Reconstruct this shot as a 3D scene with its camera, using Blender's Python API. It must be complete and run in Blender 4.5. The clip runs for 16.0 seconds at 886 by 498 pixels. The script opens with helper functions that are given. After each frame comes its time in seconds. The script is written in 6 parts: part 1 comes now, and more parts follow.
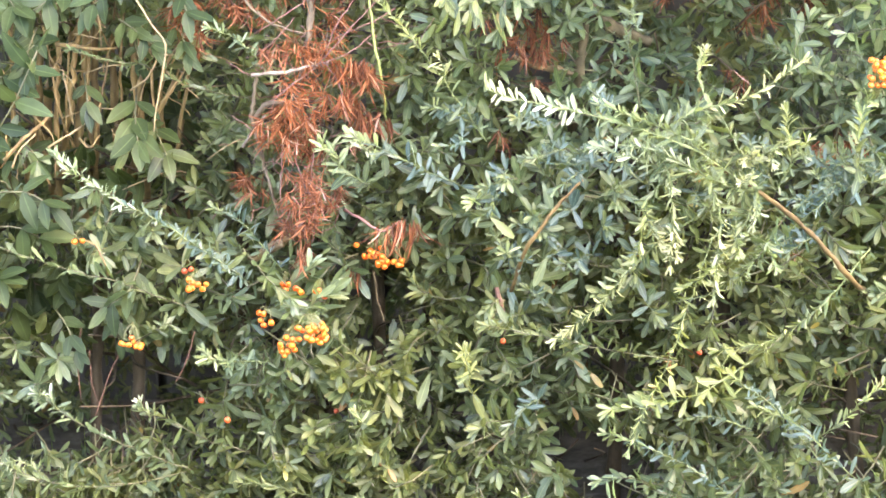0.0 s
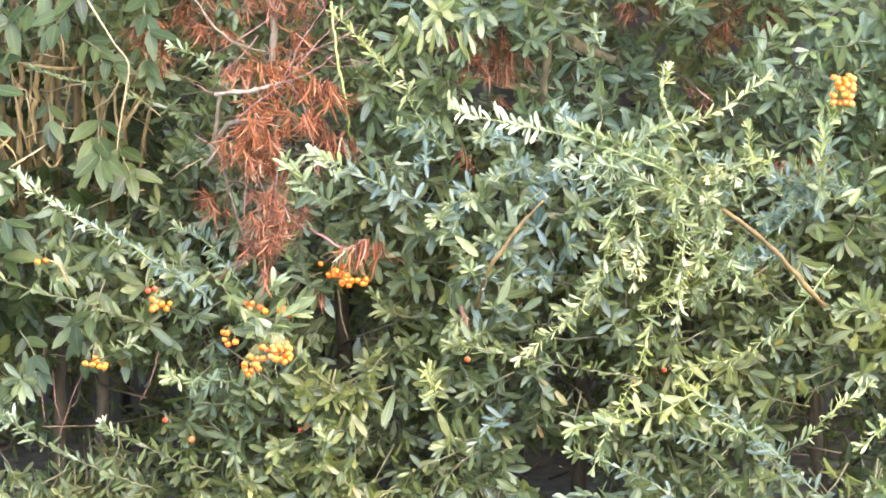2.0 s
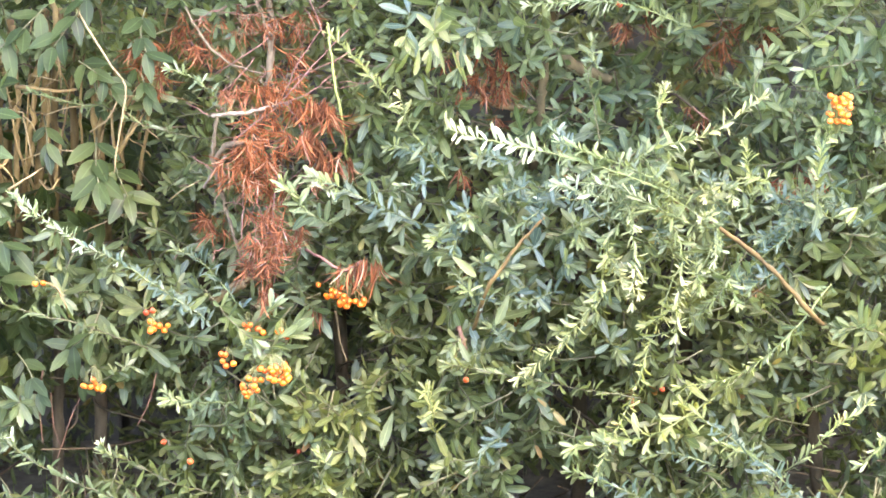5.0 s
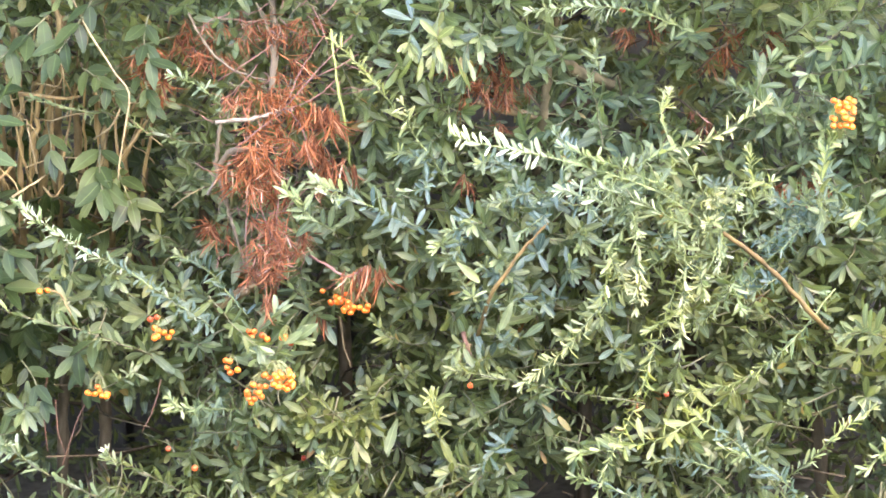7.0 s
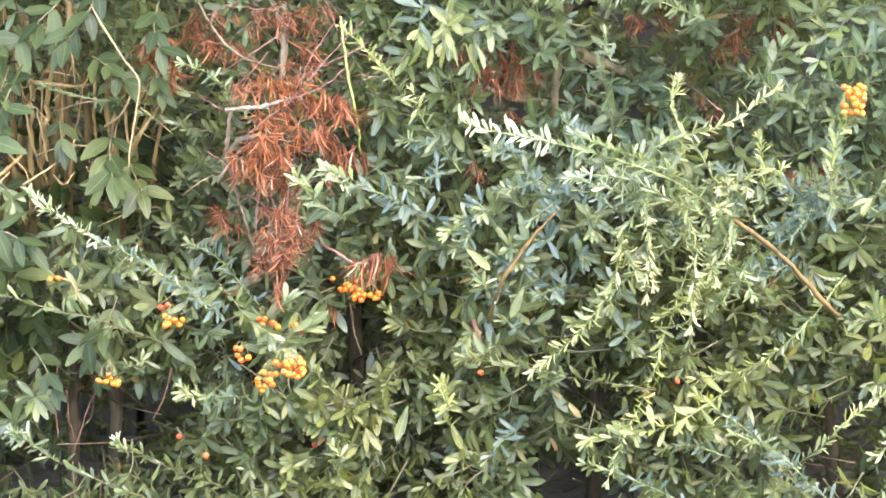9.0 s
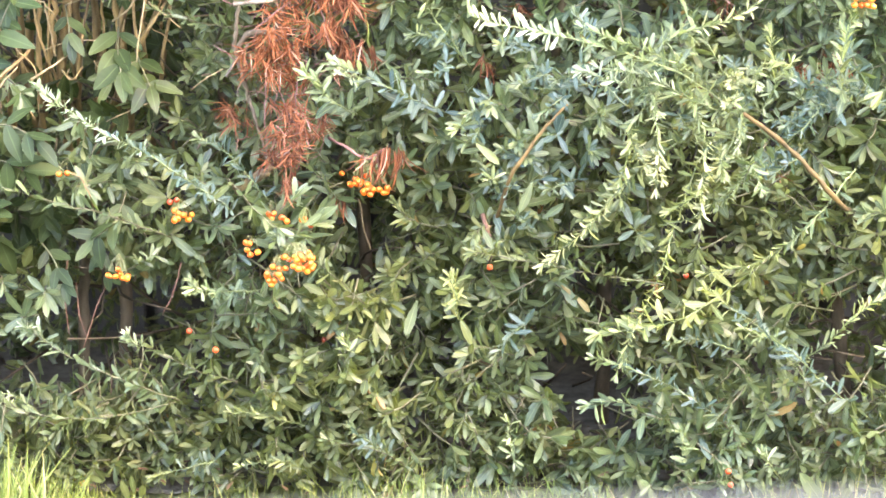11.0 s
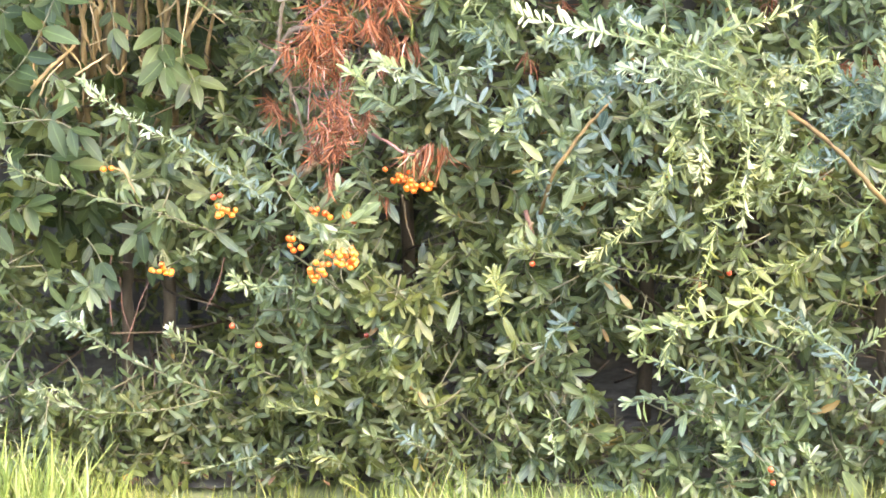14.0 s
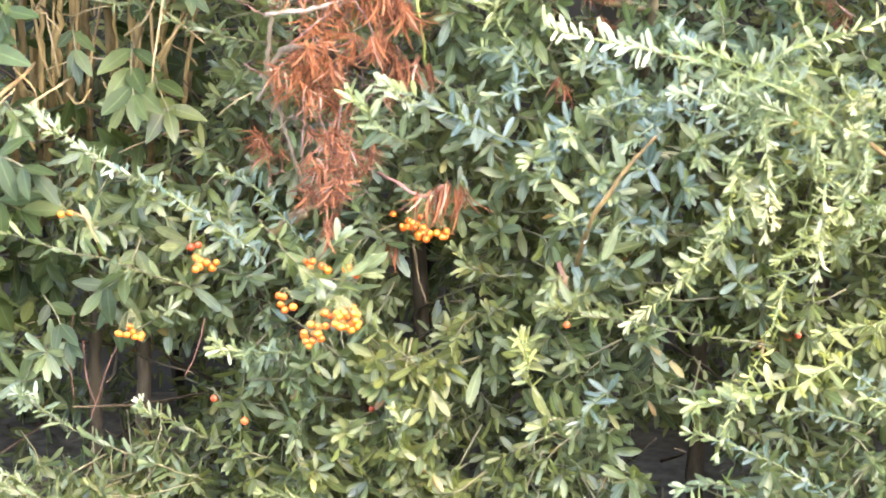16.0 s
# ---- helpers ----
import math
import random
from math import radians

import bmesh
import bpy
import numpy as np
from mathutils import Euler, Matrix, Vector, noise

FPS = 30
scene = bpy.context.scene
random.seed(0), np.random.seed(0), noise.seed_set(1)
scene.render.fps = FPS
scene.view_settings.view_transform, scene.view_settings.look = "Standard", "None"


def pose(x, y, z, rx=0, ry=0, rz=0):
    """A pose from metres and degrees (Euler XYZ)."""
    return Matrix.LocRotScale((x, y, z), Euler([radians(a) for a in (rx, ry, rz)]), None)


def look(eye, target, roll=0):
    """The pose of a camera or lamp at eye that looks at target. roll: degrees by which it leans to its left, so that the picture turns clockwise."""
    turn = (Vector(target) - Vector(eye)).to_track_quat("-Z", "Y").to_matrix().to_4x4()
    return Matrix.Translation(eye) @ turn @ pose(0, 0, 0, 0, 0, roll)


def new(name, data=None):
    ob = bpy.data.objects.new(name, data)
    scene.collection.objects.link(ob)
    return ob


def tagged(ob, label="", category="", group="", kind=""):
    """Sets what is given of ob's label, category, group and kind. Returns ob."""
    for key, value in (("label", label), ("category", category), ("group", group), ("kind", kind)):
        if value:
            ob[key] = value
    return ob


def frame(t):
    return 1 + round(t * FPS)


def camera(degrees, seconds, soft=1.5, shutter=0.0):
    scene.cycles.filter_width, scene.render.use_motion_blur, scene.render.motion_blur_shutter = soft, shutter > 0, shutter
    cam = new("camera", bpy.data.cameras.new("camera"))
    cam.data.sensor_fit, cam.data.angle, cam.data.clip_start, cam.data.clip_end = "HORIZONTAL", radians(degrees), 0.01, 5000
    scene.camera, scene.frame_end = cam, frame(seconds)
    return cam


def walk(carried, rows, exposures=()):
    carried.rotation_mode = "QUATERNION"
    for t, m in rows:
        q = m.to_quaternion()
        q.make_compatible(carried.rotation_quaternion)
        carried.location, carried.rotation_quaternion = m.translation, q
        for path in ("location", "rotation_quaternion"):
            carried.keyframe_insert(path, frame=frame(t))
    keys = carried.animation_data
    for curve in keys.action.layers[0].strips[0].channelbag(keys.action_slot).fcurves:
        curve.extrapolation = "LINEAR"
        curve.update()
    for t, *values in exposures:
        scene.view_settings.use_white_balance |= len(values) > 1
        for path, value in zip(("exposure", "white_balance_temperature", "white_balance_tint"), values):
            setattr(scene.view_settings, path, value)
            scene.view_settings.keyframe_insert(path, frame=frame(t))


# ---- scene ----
cam = camera(21.0, 16.0, soft=1.6)
cam.data.dof.use_dof = True
cam.data.dof.focus_distance = 2.52
cam.data.dof.aperture_fstop = 10.0
# seconds, yaw, pitch, roll in degrees; metres moved forward along the view; metres lifted
EYE = Vector((0.0, -2.55, 0.994))
TILT = -13.8
ROWS = [
    (0.0, -0.000, 0.000, 0.000, 0.000, 0.0000),
    (0.5, -0.646, -0.162, -0.134, 0.000, 0.0000),
    (1.0, -1.045, -0.349, -0.149, 0.000, 0.0000),
    (1.5, -1.055, 0.090, -0.156, 0.000, 0.0000),
    (2.0, -0.886, 0.438, 0.004, 0.000, 0.0000),
    (2.5, -0.534, 0.473, 0.144, 0.000, 0.0000),
    (3.0, -0.162, 0.410, 0.335, 0.000, 0.0000),
    (3.5, -0.182, 0.248, 0.427, 0.000, 0.0000),
    (4.0, -0.495, 0.210, 0.337, 0.000, 0.0000),
    (4.5, -0.841, 0.593, 0.250, 0.000, 0.0000),
    (5.0, -1.003, 0.932, 0.259, 0.000, 0.0000),
    (7.3, -0.981, 1.131, 0.504, 0.000, 0.0000),
    (7.5, -1.144, 1.192, 0.433, 0.000, 0.0000),
    (8.0, -1.462, 1.234, 0.394, 0.000, 0.0000),
    (8.2, -1.365, 1.225, 0.407, 0.000, 0.0000),
    (10.3, -0.142, -0.508, 0.976, 0.000, 0.0000),
    (10.5, -0.354, -0.687, 0.861, 0.000, -0.0010),
    (11.0, -0.542, -1.681, 0.742, 0.000, -0.0035),
    (11.5, -0.663, -2.692, 0.715, 0.000, -0.0013),
    (12.0, -0.778, -3.033, 0.628, 0.000, -0.0013),
    (12.5, -0.829, -3.030, 0.398, 0.000, 0.0000),
    (13.0, -0.515, -2.778, 0.503, 0.000, 0.0028),
    (13.5, -0.031, -2.322, 0.705, 0.000, 0.0028),
    (14.0, 0.513, -1.861, 0.774, 0.000, 0.0014),
    (14.5, 0.769, -1.350, 0.844, 0.000, 0.0000),
    (15.0, 0.785, -1.268, 0.924, 0.000, 0.0000),
    (15.5, 1.251, -1.306, 1.051, 0.000, 0.0000),
    (15.6, 1.263, -1.211, 1.113, 0.000, 0.0000),
    (15.7, 1.178, -1.085, 1.316, 0.061, 0.0000),
    (15.8, 1.193, -0.932, 0.927, 0.163, 0.0000),
    (15.9, 1.023, -0.768, 0.998, 0.275, 0.0000),
    (16.0, 0.847, -0.631, 0.975, 0.386, 0.0000),
]


def stand(yaw, pitch, roll, ahead, lift):
    m = pose(0, 0, 0, 90 + TILT + pitch, roll, yaw)
    return Matrix.Translation(EYE + m.to_3x3() @ Vector((0, 0, -ahead)) + Vector((0, 0, lift))) @ m


walk(cam, [(t, stand(*row)) for t, *row in ROWS],
     exposures=[(0.0, 5.60, 8000, 25), (3.0, 5.65, 7800, 25), (5.0, 5.73, 7800, 25), (8.0, 5.61, 7900, 25), (10.5, 5.67, 7950, 25), (11.5, 5.79, 7850, 25), (12.5, 5.69, 7750, 25), (13.5, 5.65, 8050, 25), (15.0, 5.81, 8150, 25), (16.0, 5.79, 8100, 25)])

# ---- light ----
SUN_UP, SUN_ROUND = 52.0, 48.0          # elevation; degrees from straight behind the camera, towards the right
world = bpy.data.worlds.new("sky")
scene.world = world
world.use_nodes = True
wn = world.node_tree.nodes
sky = wn.new("ShaderNodeTexSky")
sky.sky_type = 'NISHITA'
sky.sun_disc = False
sky.sun_elevation = radians(SUN_UP)
sky.sun_rotation = radians(180 - SUN_ROUND)
sky.air_density, sky.dust_density = 1.0, 0.6
wn["Background"].inputs["Strength"].default_value = 0.15
world.node_tree.links.new(sky.outputs[0], wn["Background"].inputs["Color"])
lamp = bpy.data.lights.new("sun", 'SUN')
lamp.energy, lamp.angle, lamp.color = 0.26, radians(30.0), (1.0, 0.94, 0.83)
sun = new("sun", lamp)
a, e = radians(SUN_ROUND), radians(SUN_UP)
sun.matrix_world = look((8 * math.sin(a) * math.cos(e), -8 * math.cos(a) * math.cos(e), 8 * math.sin(e)), (0, 0, 0))

# ---- materials ----
RNG = np.random.default_rng(7)


def base(name, rough=0.6):
    m = bpy.data.materials.new(name)
    m.use_nodes = True
    n, l = m.node_tree.nodes, m.node_tree.links
    b = n["Principled BSDF"]
    b.inputs["Roughness"].default_value = rough
    return m, n, l, b


def ramp(n, stops):
    r = n.new("ShaderNodeValToRGB")
    e = r.color_ramp.elements
    while len(e) < len(stops):
        e.new(0.5)
    for el, (p, c) in zip(e, stops):
        el.position, el.color = p, (*c, 1)
    return r


def mixer(n, l, kind, fac, a, b):
    m = n.new("ShaderNodeMix")
    m.data_type, m.blend_type = 'RGBA', kind
    for sock, v in ((m.inputs[0], fac), (m.inputs[6], a), (m.inputs[7], b)):
        if hasattr(v, "is_linked"):
            l.new(v, sock)
        elif isinstance(v, (int, float)):
            sock.default_value = v
        else:
            sock.default_value = (*v, 1)
    return m.outputs[2]


def leaf_material(name, stops, rib, rough=0.44, thin=0.48, single=False, grain=90.0, spec=0.28):
    """A leaf: a colour of its own, blotches, a paler midrib, and light that passes through the blade."""
    m, n, l, b = base(name, rough)
    if single:
        pick = n.new("ShaderNodeObjectInfo").outputs["Random"]
    else:
        pick = n.new("ShaderNodeNewGeometry").outputs["Random Per Island"]
    r = ramp(n, stops)
    l.new(pick, r.inputs[0])
    geo = n.new("ShaderNodeNewGeometry")
    noise_a = n.new("ShaderNodeTexNoise")
    noise_a.inputs["Scale"].default_value = grain
    noise_a.inputs["Detail"].default_value = 3.0
    l.new(geo.outputs["Position"], noise_a.inputs["Vector"])
    blot = ramp(n, [(0.3, (0.8, 0.8, 0.78)), (0.7, (1.18, 1.16, 1.14))])
    l.new(noise_a.outputs[0], blot.inputs[0])
    col = mixer(n, l, 'MULTIPLY', 1.0, r.outputs[0], blot.outputs[0])
    # broad warm and blue patches; the blue puts sky sheen into the colour
    patch = n.new("ShaderNodeTexNoise")
    patch.inputs["Scale"].default_value = 4.5
    l.new(geo.outputs["Position"], patch.inputs["Vector"])
    tint = ramp(n, [(0.38, (1.06, 1.0, 0.86)), (0.62, (0.90, 1.0, 1.20))])
    l.new(patch.outputs[0], tint.inputs[0])
    col = mixer(n, l, 'MULTIPLY', 1.0, col, tint.outputs[0])
    uv = n.new("ShaderNodeUVMap")
    uv.uv_map = "blade"
    sep = n.new("ShaderNodeSeparateXYZ")
    l.new(uv.outputs[0], sep.inputs[0])
    away = n.new("ShaderNodeMath")
    away.operation = 'ABSOLUTE'
    l.new(sep.outputs[0], away.inputs[0])
    edge = n.new("ShaderNodeMapRange")
    edge.inputs[1].default_value, edge.inputs[2].default_value = 0.02, 0.13
    edge.inputs[3].default_value, edge.inputs[4].default_value = 0.45, 0.0
    l.new(away.outputs[0], edge.inputs[0])
    col = mixer(n, l, 'MIX', edge.outputs[0], col, rib)
    l.new(col, b.inputs["Base Color"])
    b.inputs["Specular IOR Level"].default_value = spec
    gloss = n.new("ShaderNodeMapRange")
    gloss.inputs[1].default_value, gloss.inputs[2].default_value = 0.3, 0.7
    gloss.inputs[3].default_value, gloss.inputs[4].default_value = rough - 0.14, rough + 0.1
    l.new(noise_a.outputs[0], gloss.inputs[0])
    l.new(gloss.outputs[0], b.inputs["Roughness"])
    veins = n.new("ShaderNodeTexWave")
    veins.wave_type, veins.bands_direction = 'BANDS', 'Y'
    veins.inputs["Scale"].default_value = 2.2
    veins.inputs["Distortion"].default_value = 1.5
    l.new(uv.outputs[0], veins.inputs["Vector"])
    bump = n.new("ShaderNodeBump")
    bump.inputs["Strength"].default_value, bump.inputs["Distance"].default_value = 0.15, 0.0004
    l.new(veins.outputs[1], bump.inputs["Height"])
    l.new(bump.outputs[0], b.inputs["Normal"])
    through_blade = n.new("ShaderNodeBsdfTranslucent")
    warm = mixer(n, l, 'MULTIPLY', 1.0, col, (1.3, 1.35, 0.7))
    l.new(warm, through_blade.inputs["Color"])
    both = n.new("ShaderNodeMixShader")
    both.inputs[0].default_value = thin
    l.new(b.outputs[0], both.inputs[1])
    l.new(through_blade.outputs[0], both.inputs[2])
    l.new(both.outputs[0], n["Material Output"].inputs["Surface"])
    return m


def grain_material(name, dark, light, scale=40.0, rough=0.8, stretch=(1, 1, 1), bump_depth=0.002, spec=0.35):
    m, n, l, b = base(name, rough)
    b.inputs["Specular IOR Level"].default_value = spec
    geo = n.new("ShaderNodeNewGeometry")
    mp = n.new("ShaderNodeMapping")
    mp.inputs["Scale"].default_value = stretch
    l.new(geo.outputs["Position"], mp.inputs[0])
    fine, broad = n.new("ShaderNodeTexNoise"), n.new("ShaderNodeTexNoise")
    fine.inputs["Scale"].default_value, fine.inputs["Detail"].default_value = scale, 6.0
    broad.inputs["Scale"].default_value = scale / 9
    for t in (fine, broad):
        l.new(mp.outputs[0], t.inputs["Vector"])
    r = ramp(n, [(0.3, dark), (0.7, light)])
    l.new(fine.outputs[0], r.inputs[0])
    r2 = ramp(n, [(0.35, (0.7, 0.7, 0.7)), (0.65, (1.15, 1.15, 1.15))])
    l.new(broad.outputs[0], r2.inputs[0])
    col = mixer(n, l, 'MULTIPLY', 1.0, r.outputs[0], r2.outputs[0])
    l.new(col, b.inputs["Base Color"])
    bump = n.new("ShaderNodeBump")
    bump.inputs["Strength"].default_value, bump.inputs["Distance"].default_value = 0.6, bump_depth
    l.new(fine.outputs[0], bump.inputs["Height"])
    l.new(bump.outputs[0], b.inputs["Normal"])
    return m


MATURE = [(0.0, (0.037, 0.053, 0.028)), (0.18, (0.053, 0.072, 0.024)), (0.36, (0.068, 0.080, 0.029)), (0.5, (0.056, 0.078, 0.043)), (0.64, (0.086, 0.102, 0.031)),
          (0.8, (0.079, 0.096, 0.047)), (0.994, (0.104, 0.110, 0.046)), (0.998, (0.157, 0.13, 0.030)), (1.0, (0.157, 0.075, 0.024))]
# bluish green with the sky's grey-blue sheen mixed into the colour
BLUISH = [(0.0, (0.039, 0.063, 0.050)), (0.4, (0.062, 0.091, 0.070)), (0.7, (0.080, 0.100, 0.070)), (1.0, (0.108, 0.134, 0.102))]
FRESH = [(0.0, (0.050, 0.068, 0.036)), (0.4, (0.076, 0.093, 0.047)), (0.75, (0.102, 0.121, 0.056)), (1.0, (0.134, 0.148, 0.070))]
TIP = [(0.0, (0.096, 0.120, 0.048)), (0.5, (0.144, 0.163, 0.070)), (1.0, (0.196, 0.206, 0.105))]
# young leaves' pale green, lightened further for sun on the shoots
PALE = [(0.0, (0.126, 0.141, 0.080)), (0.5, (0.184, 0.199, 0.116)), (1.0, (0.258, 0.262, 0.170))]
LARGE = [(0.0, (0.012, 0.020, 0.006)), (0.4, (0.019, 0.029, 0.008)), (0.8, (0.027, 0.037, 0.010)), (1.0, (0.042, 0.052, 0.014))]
mat_mature = leaf_material("mature_leaf", MATURE, (0.17, 0.19, 0.09))
mat_mature_one = leaf_material("mature_leaf_single", MATURE[:6], (0.17, 0.19, 0.09), single=True)
mat_fresh = leaf_material("fresh_leaf", FRESH, (0.26, 0.32, 0.14), single=True)
mat_fresh_mass = leaf_material("fresh_leaf_mass", FRESH, (0.26, 0.32, 0.14))
mat_bluish = leaf_material("bluish_leaf", BLUISH, (0.20, 0.25, 0.19), single=True)
mat_bluish_mass = leaf_material("bluish_leaf_mass", BLUISH, (0.20, 0.25, 0.19))
mat_tip = leaf_material("tip_leaf", TIP, (0.45, 0.50, 0.22), single=True, rough=0.5)
mat_tip_mass = leaf_material("tip_leaf_mass", TIP, (0.45, 0.50, 0.22), rough=0.5)
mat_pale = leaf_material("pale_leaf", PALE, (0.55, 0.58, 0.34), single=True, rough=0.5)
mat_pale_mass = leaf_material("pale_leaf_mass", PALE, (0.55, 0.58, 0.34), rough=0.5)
# near-white colour for full sun on the arching shoot's tip
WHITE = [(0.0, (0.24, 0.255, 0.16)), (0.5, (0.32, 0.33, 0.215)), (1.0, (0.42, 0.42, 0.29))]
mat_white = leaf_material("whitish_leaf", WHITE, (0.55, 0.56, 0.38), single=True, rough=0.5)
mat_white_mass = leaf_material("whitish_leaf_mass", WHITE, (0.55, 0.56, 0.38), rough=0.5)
MASS = {"whitish_leaf": mat_white_mass, "mature_leaf_single": mat_mature, "fresh_leaf": mat_fresh_mass, "bluish_leaf": mat_bluish_mass, "tip_leaf": mat_tip_mass, "pale_leaf": mat_pale_mass}
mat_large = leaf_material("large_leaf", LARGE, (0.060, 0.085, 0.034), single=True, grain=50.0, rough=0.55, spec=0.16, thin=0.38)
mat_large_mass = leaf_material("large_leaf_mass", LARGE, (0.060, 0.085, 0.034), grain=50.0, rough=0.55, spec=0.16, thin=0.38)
mat_dead = leaf_material("dead_leaf", [(0.0, (0.046, 0.016, 0.008)), (0.35, (0.100, 0.032, 0.013)), (0.75, (0.172, 0.056, 0.020)), (0.93, (0.185, 0.076, 0.038)), (1.0, (0.26, 0.16, 0.11))],
                         (0.19, 0.075, 0.035), rough=0.8, thin=0.22, spec=0.10)
mat_yellow = leaf_material("yellowed_leaf", [(0.0, (0.13, 0.14, 0.035)), (0.6, (0.19, 0.17, 0.04)), (1.0, (0.16, 0.10, 0.035))], (0.24, 0.22, 0.09), single=True)
mat_grass = leaf_material("grass_blade", [(0.0, (0.062, 0.088, 0.016)), (0.45, (0.112, 0.138, 0.028)), (0.8, (0.175, 0.186, 0.048)), (1.0, (0.29, 0.235, 0.105))],
                          (0.13, 0.15, 0.04), rough=0.6, thin=0.38, spec=0.15)
mat_litter = leaf_material("leaf_litter", [(0.0, (0.022, 0.013, 0.007)), (0.6, (0.044, 0.025, 0.013)), (1.0, (0.075, 0.046, 0.024))], (0.07, 0.042, 0.02), rough=0.85, thin=0.05, spec=0.08)
mat_olive = grain_material("olive_bark", (0.034, 0.032, 0.012), (0.075, 0.068, 0.026), 140, 0.7, bump_depth=0.0006)
mat_greenstem = grain_material("green_stem", (0.055, 0.072, 0.020), (0.108, 0.126, 0.038), 160, 0.55, bump_depth=0.0004)
mat_lime = grain_material("lime_stem", (0.075, 0.090, 0.018), (0.14, 0.155, 0.035), 160, 0.55, bump_depth=0.0004)
mat_trunk = grain_material("tan_bark", (0.026, 0.020, 0.009), (0.076, 0.056, 0.027), 110, 0.9, (1, 1, 0.4), 0.002, spec=0.15)
mat_bark = grain_material("brown_bark", (0.038, 0.024, 0.008), (0.112, 0.072, 0.026), 150, 0.7, (1, 1, 0.5), 0.0008)
mat_brown = grain_material("sunlit_brown_bark", (0.036, 0.022, 0.006), (0.092, 0.056, 0.017), 130, 0.8, (1, 1, 0.4), 0.001, spec=0.2)
mat_rust = grain_material("rusty_bark", (0.034, 0.014, 0.007), (0.082, 0.034, 0.016), 130, 0.8, (1, 1, 0.5), 0.001)
mat_inner = grain_material("dark_bark", (0.028, 0.020, 0.011), (0.064, 0.045, 0.025), 120, 0.9, (1, 1, 0.4), 0.001, spec=0.1)
mat_grey = grain_material("grey_dead_wood", (0.040, 0.027, 0.014), (0.098, 0.068, 0.038), 170, 0.85, (1, 1, 0.5), 0.0008)
mat_pale_wood = grain_material("bleached_dead_wood", (0.062, 0.043, 0.028), (0.145, 0.108, 0.078), 170, 0.85, (1, 1, 0.5), 0.0008)
mat_red = grain_material("red_dead_twig", (0.062, 0.025, 0.017), (0.135, 0.060, 0.042), 170, 0.8, bump_depth=0.0005)
mat_ochre = grain_material("ochre_stem", (0.060, 0.036, 0.011), (0.215, 0.132, 0.043), 90, 0.75, (1, 1, 0.25), 0.001)
mat_straw = grain_material("straw_twig", (0.105, 0.070, 0.030), (0.20, 0.140, 0.064), 130, 0.7, bump_depth=0.0005)
mat_soil = grain_material("lawn_soil", (0.062, 0.068, 0.027), (0.145, 0.155, 0.062), 30, 0.95, bump_depth=0.01)
mat_bed = grain_material("dark_soil", (0.034, 0.031, 0.024), (0.074, 0.068, 0.052), 60, 0.95, bump_depth=0.006, spec=0.05)
# dark tone stands for the shade deep in the hollows
mat_backing = grain_material("dark_backing_boards", (0.027, 0.027, 0.023), (0.056, 0.055, 0.048), 25, 0.95, (1, 1, 0.1), 0.002, spec=0.05)
mat_paint = grain_material("weathered_stone", (0.030, 0.0268, 0.0218), (0.047, 0.0425, 0.0345), 18, 0.9, bump_depth=0.001, spec=0.1)


def berry_material(name, low, high):
    m, n, l, b = base(name, 0.42)
    b.inputs["Specular IOR Level"].default_value = 0.3
    info = n.new("ShaderNodeObjectInfo")
    r = ramp(n, [(0.0, low), (1.0, high)])
    l.new(info.outputs["Random"], r.inputs[0])
    tc = n.new("ShaderNodeTexCoord")
    sep = n.new("ShaderNodeSeparateXYZ")
    l.new(tc.outputs["Object"], sep.inputs[0])
    end = n.new("ShaderNodeMapRange")
    end.inputs[1].default_value, end.inputs[2].default_value = -0.0032, -0.0027
    end.inputs[3].default_value, end.inputs[4].default_value = 1.0, 0.0
    l.new(sep.outputs[2], end.inputs[0])
    col = mixer(n, l, 'MIX', end.outputs[0], r.outputs[0], (0.06, 0.025, 0.012))
    l.new(col, b.inputs["Base Color"])
    b.inputs["Subsurface Weight"].default_value = 0.12
    b.inputs["Subsurface Radius"].default_value = (0.004, 0.002, 0.001)
    return m


mat_berry = berry_material("orange_berry", (0.34, 0.046, 0.003), (0.44, 0.092, 0.006))
mat_berry_red = berry_material("red_berry", (0.20, 0.024, 0.006), (0.28, 0.044, 0.008))
mat_stalk = grain_material("berry_stalk", (0.052, 0.056, 0.016), (0.105, 0.105, 0.034), 200, 0.6, bump_depth=0.0003)

# ---- shapes ----
ST = np.array([0.0, 0.14, 0.40, 0.68, 0.90])
FORMS = {"oval": np.array([0.012, 0.058, 0.120, 0.140, 0.084]),
         "slim": np.array([0.012, 0.055, 0.108, 0.122, 0.080]),
         "wisp": np.array([0.012, 0.054, 0.106, 0.118, 0.076]),
         "lance": np.array([0.010, 0.125, 0.205, 0.165, 0.072]),
         "curl": np.array([0.010, 0.024, 0.036, 0.032, 0.016])}


def blade(form, fold, curl, twist=0.0):
    """A leaf one unit long along y, its face towards z: three rows of points, folded along the rib and bent along its length."""
    v, uv = [], []
    for s, w in zip(ST, FORMS[form]):
        for side in (-1, 0, 1):
            tw = twist * s
            x, z = side * w, abs(side) * w * fold
            v.append((x * math.cos(tw) - z * math.sin(tw), s, x * math.sin(tw) + z * math.cos(tw) - curl * s * s))
            uv.append((side * 1.0, s))
    v.append((0, 1.0, -curl))
    uv.append((0.0, 1.0))
    f = []
    for i in range(4):
        for j in (0, 1):
            a = 3 * i + j
            f.append((a, a + 1, a + 4, a + 3))
    f += [(12, 13, 15), (13, 14, 15)]
    return np.array(v), f, np.array(uv)


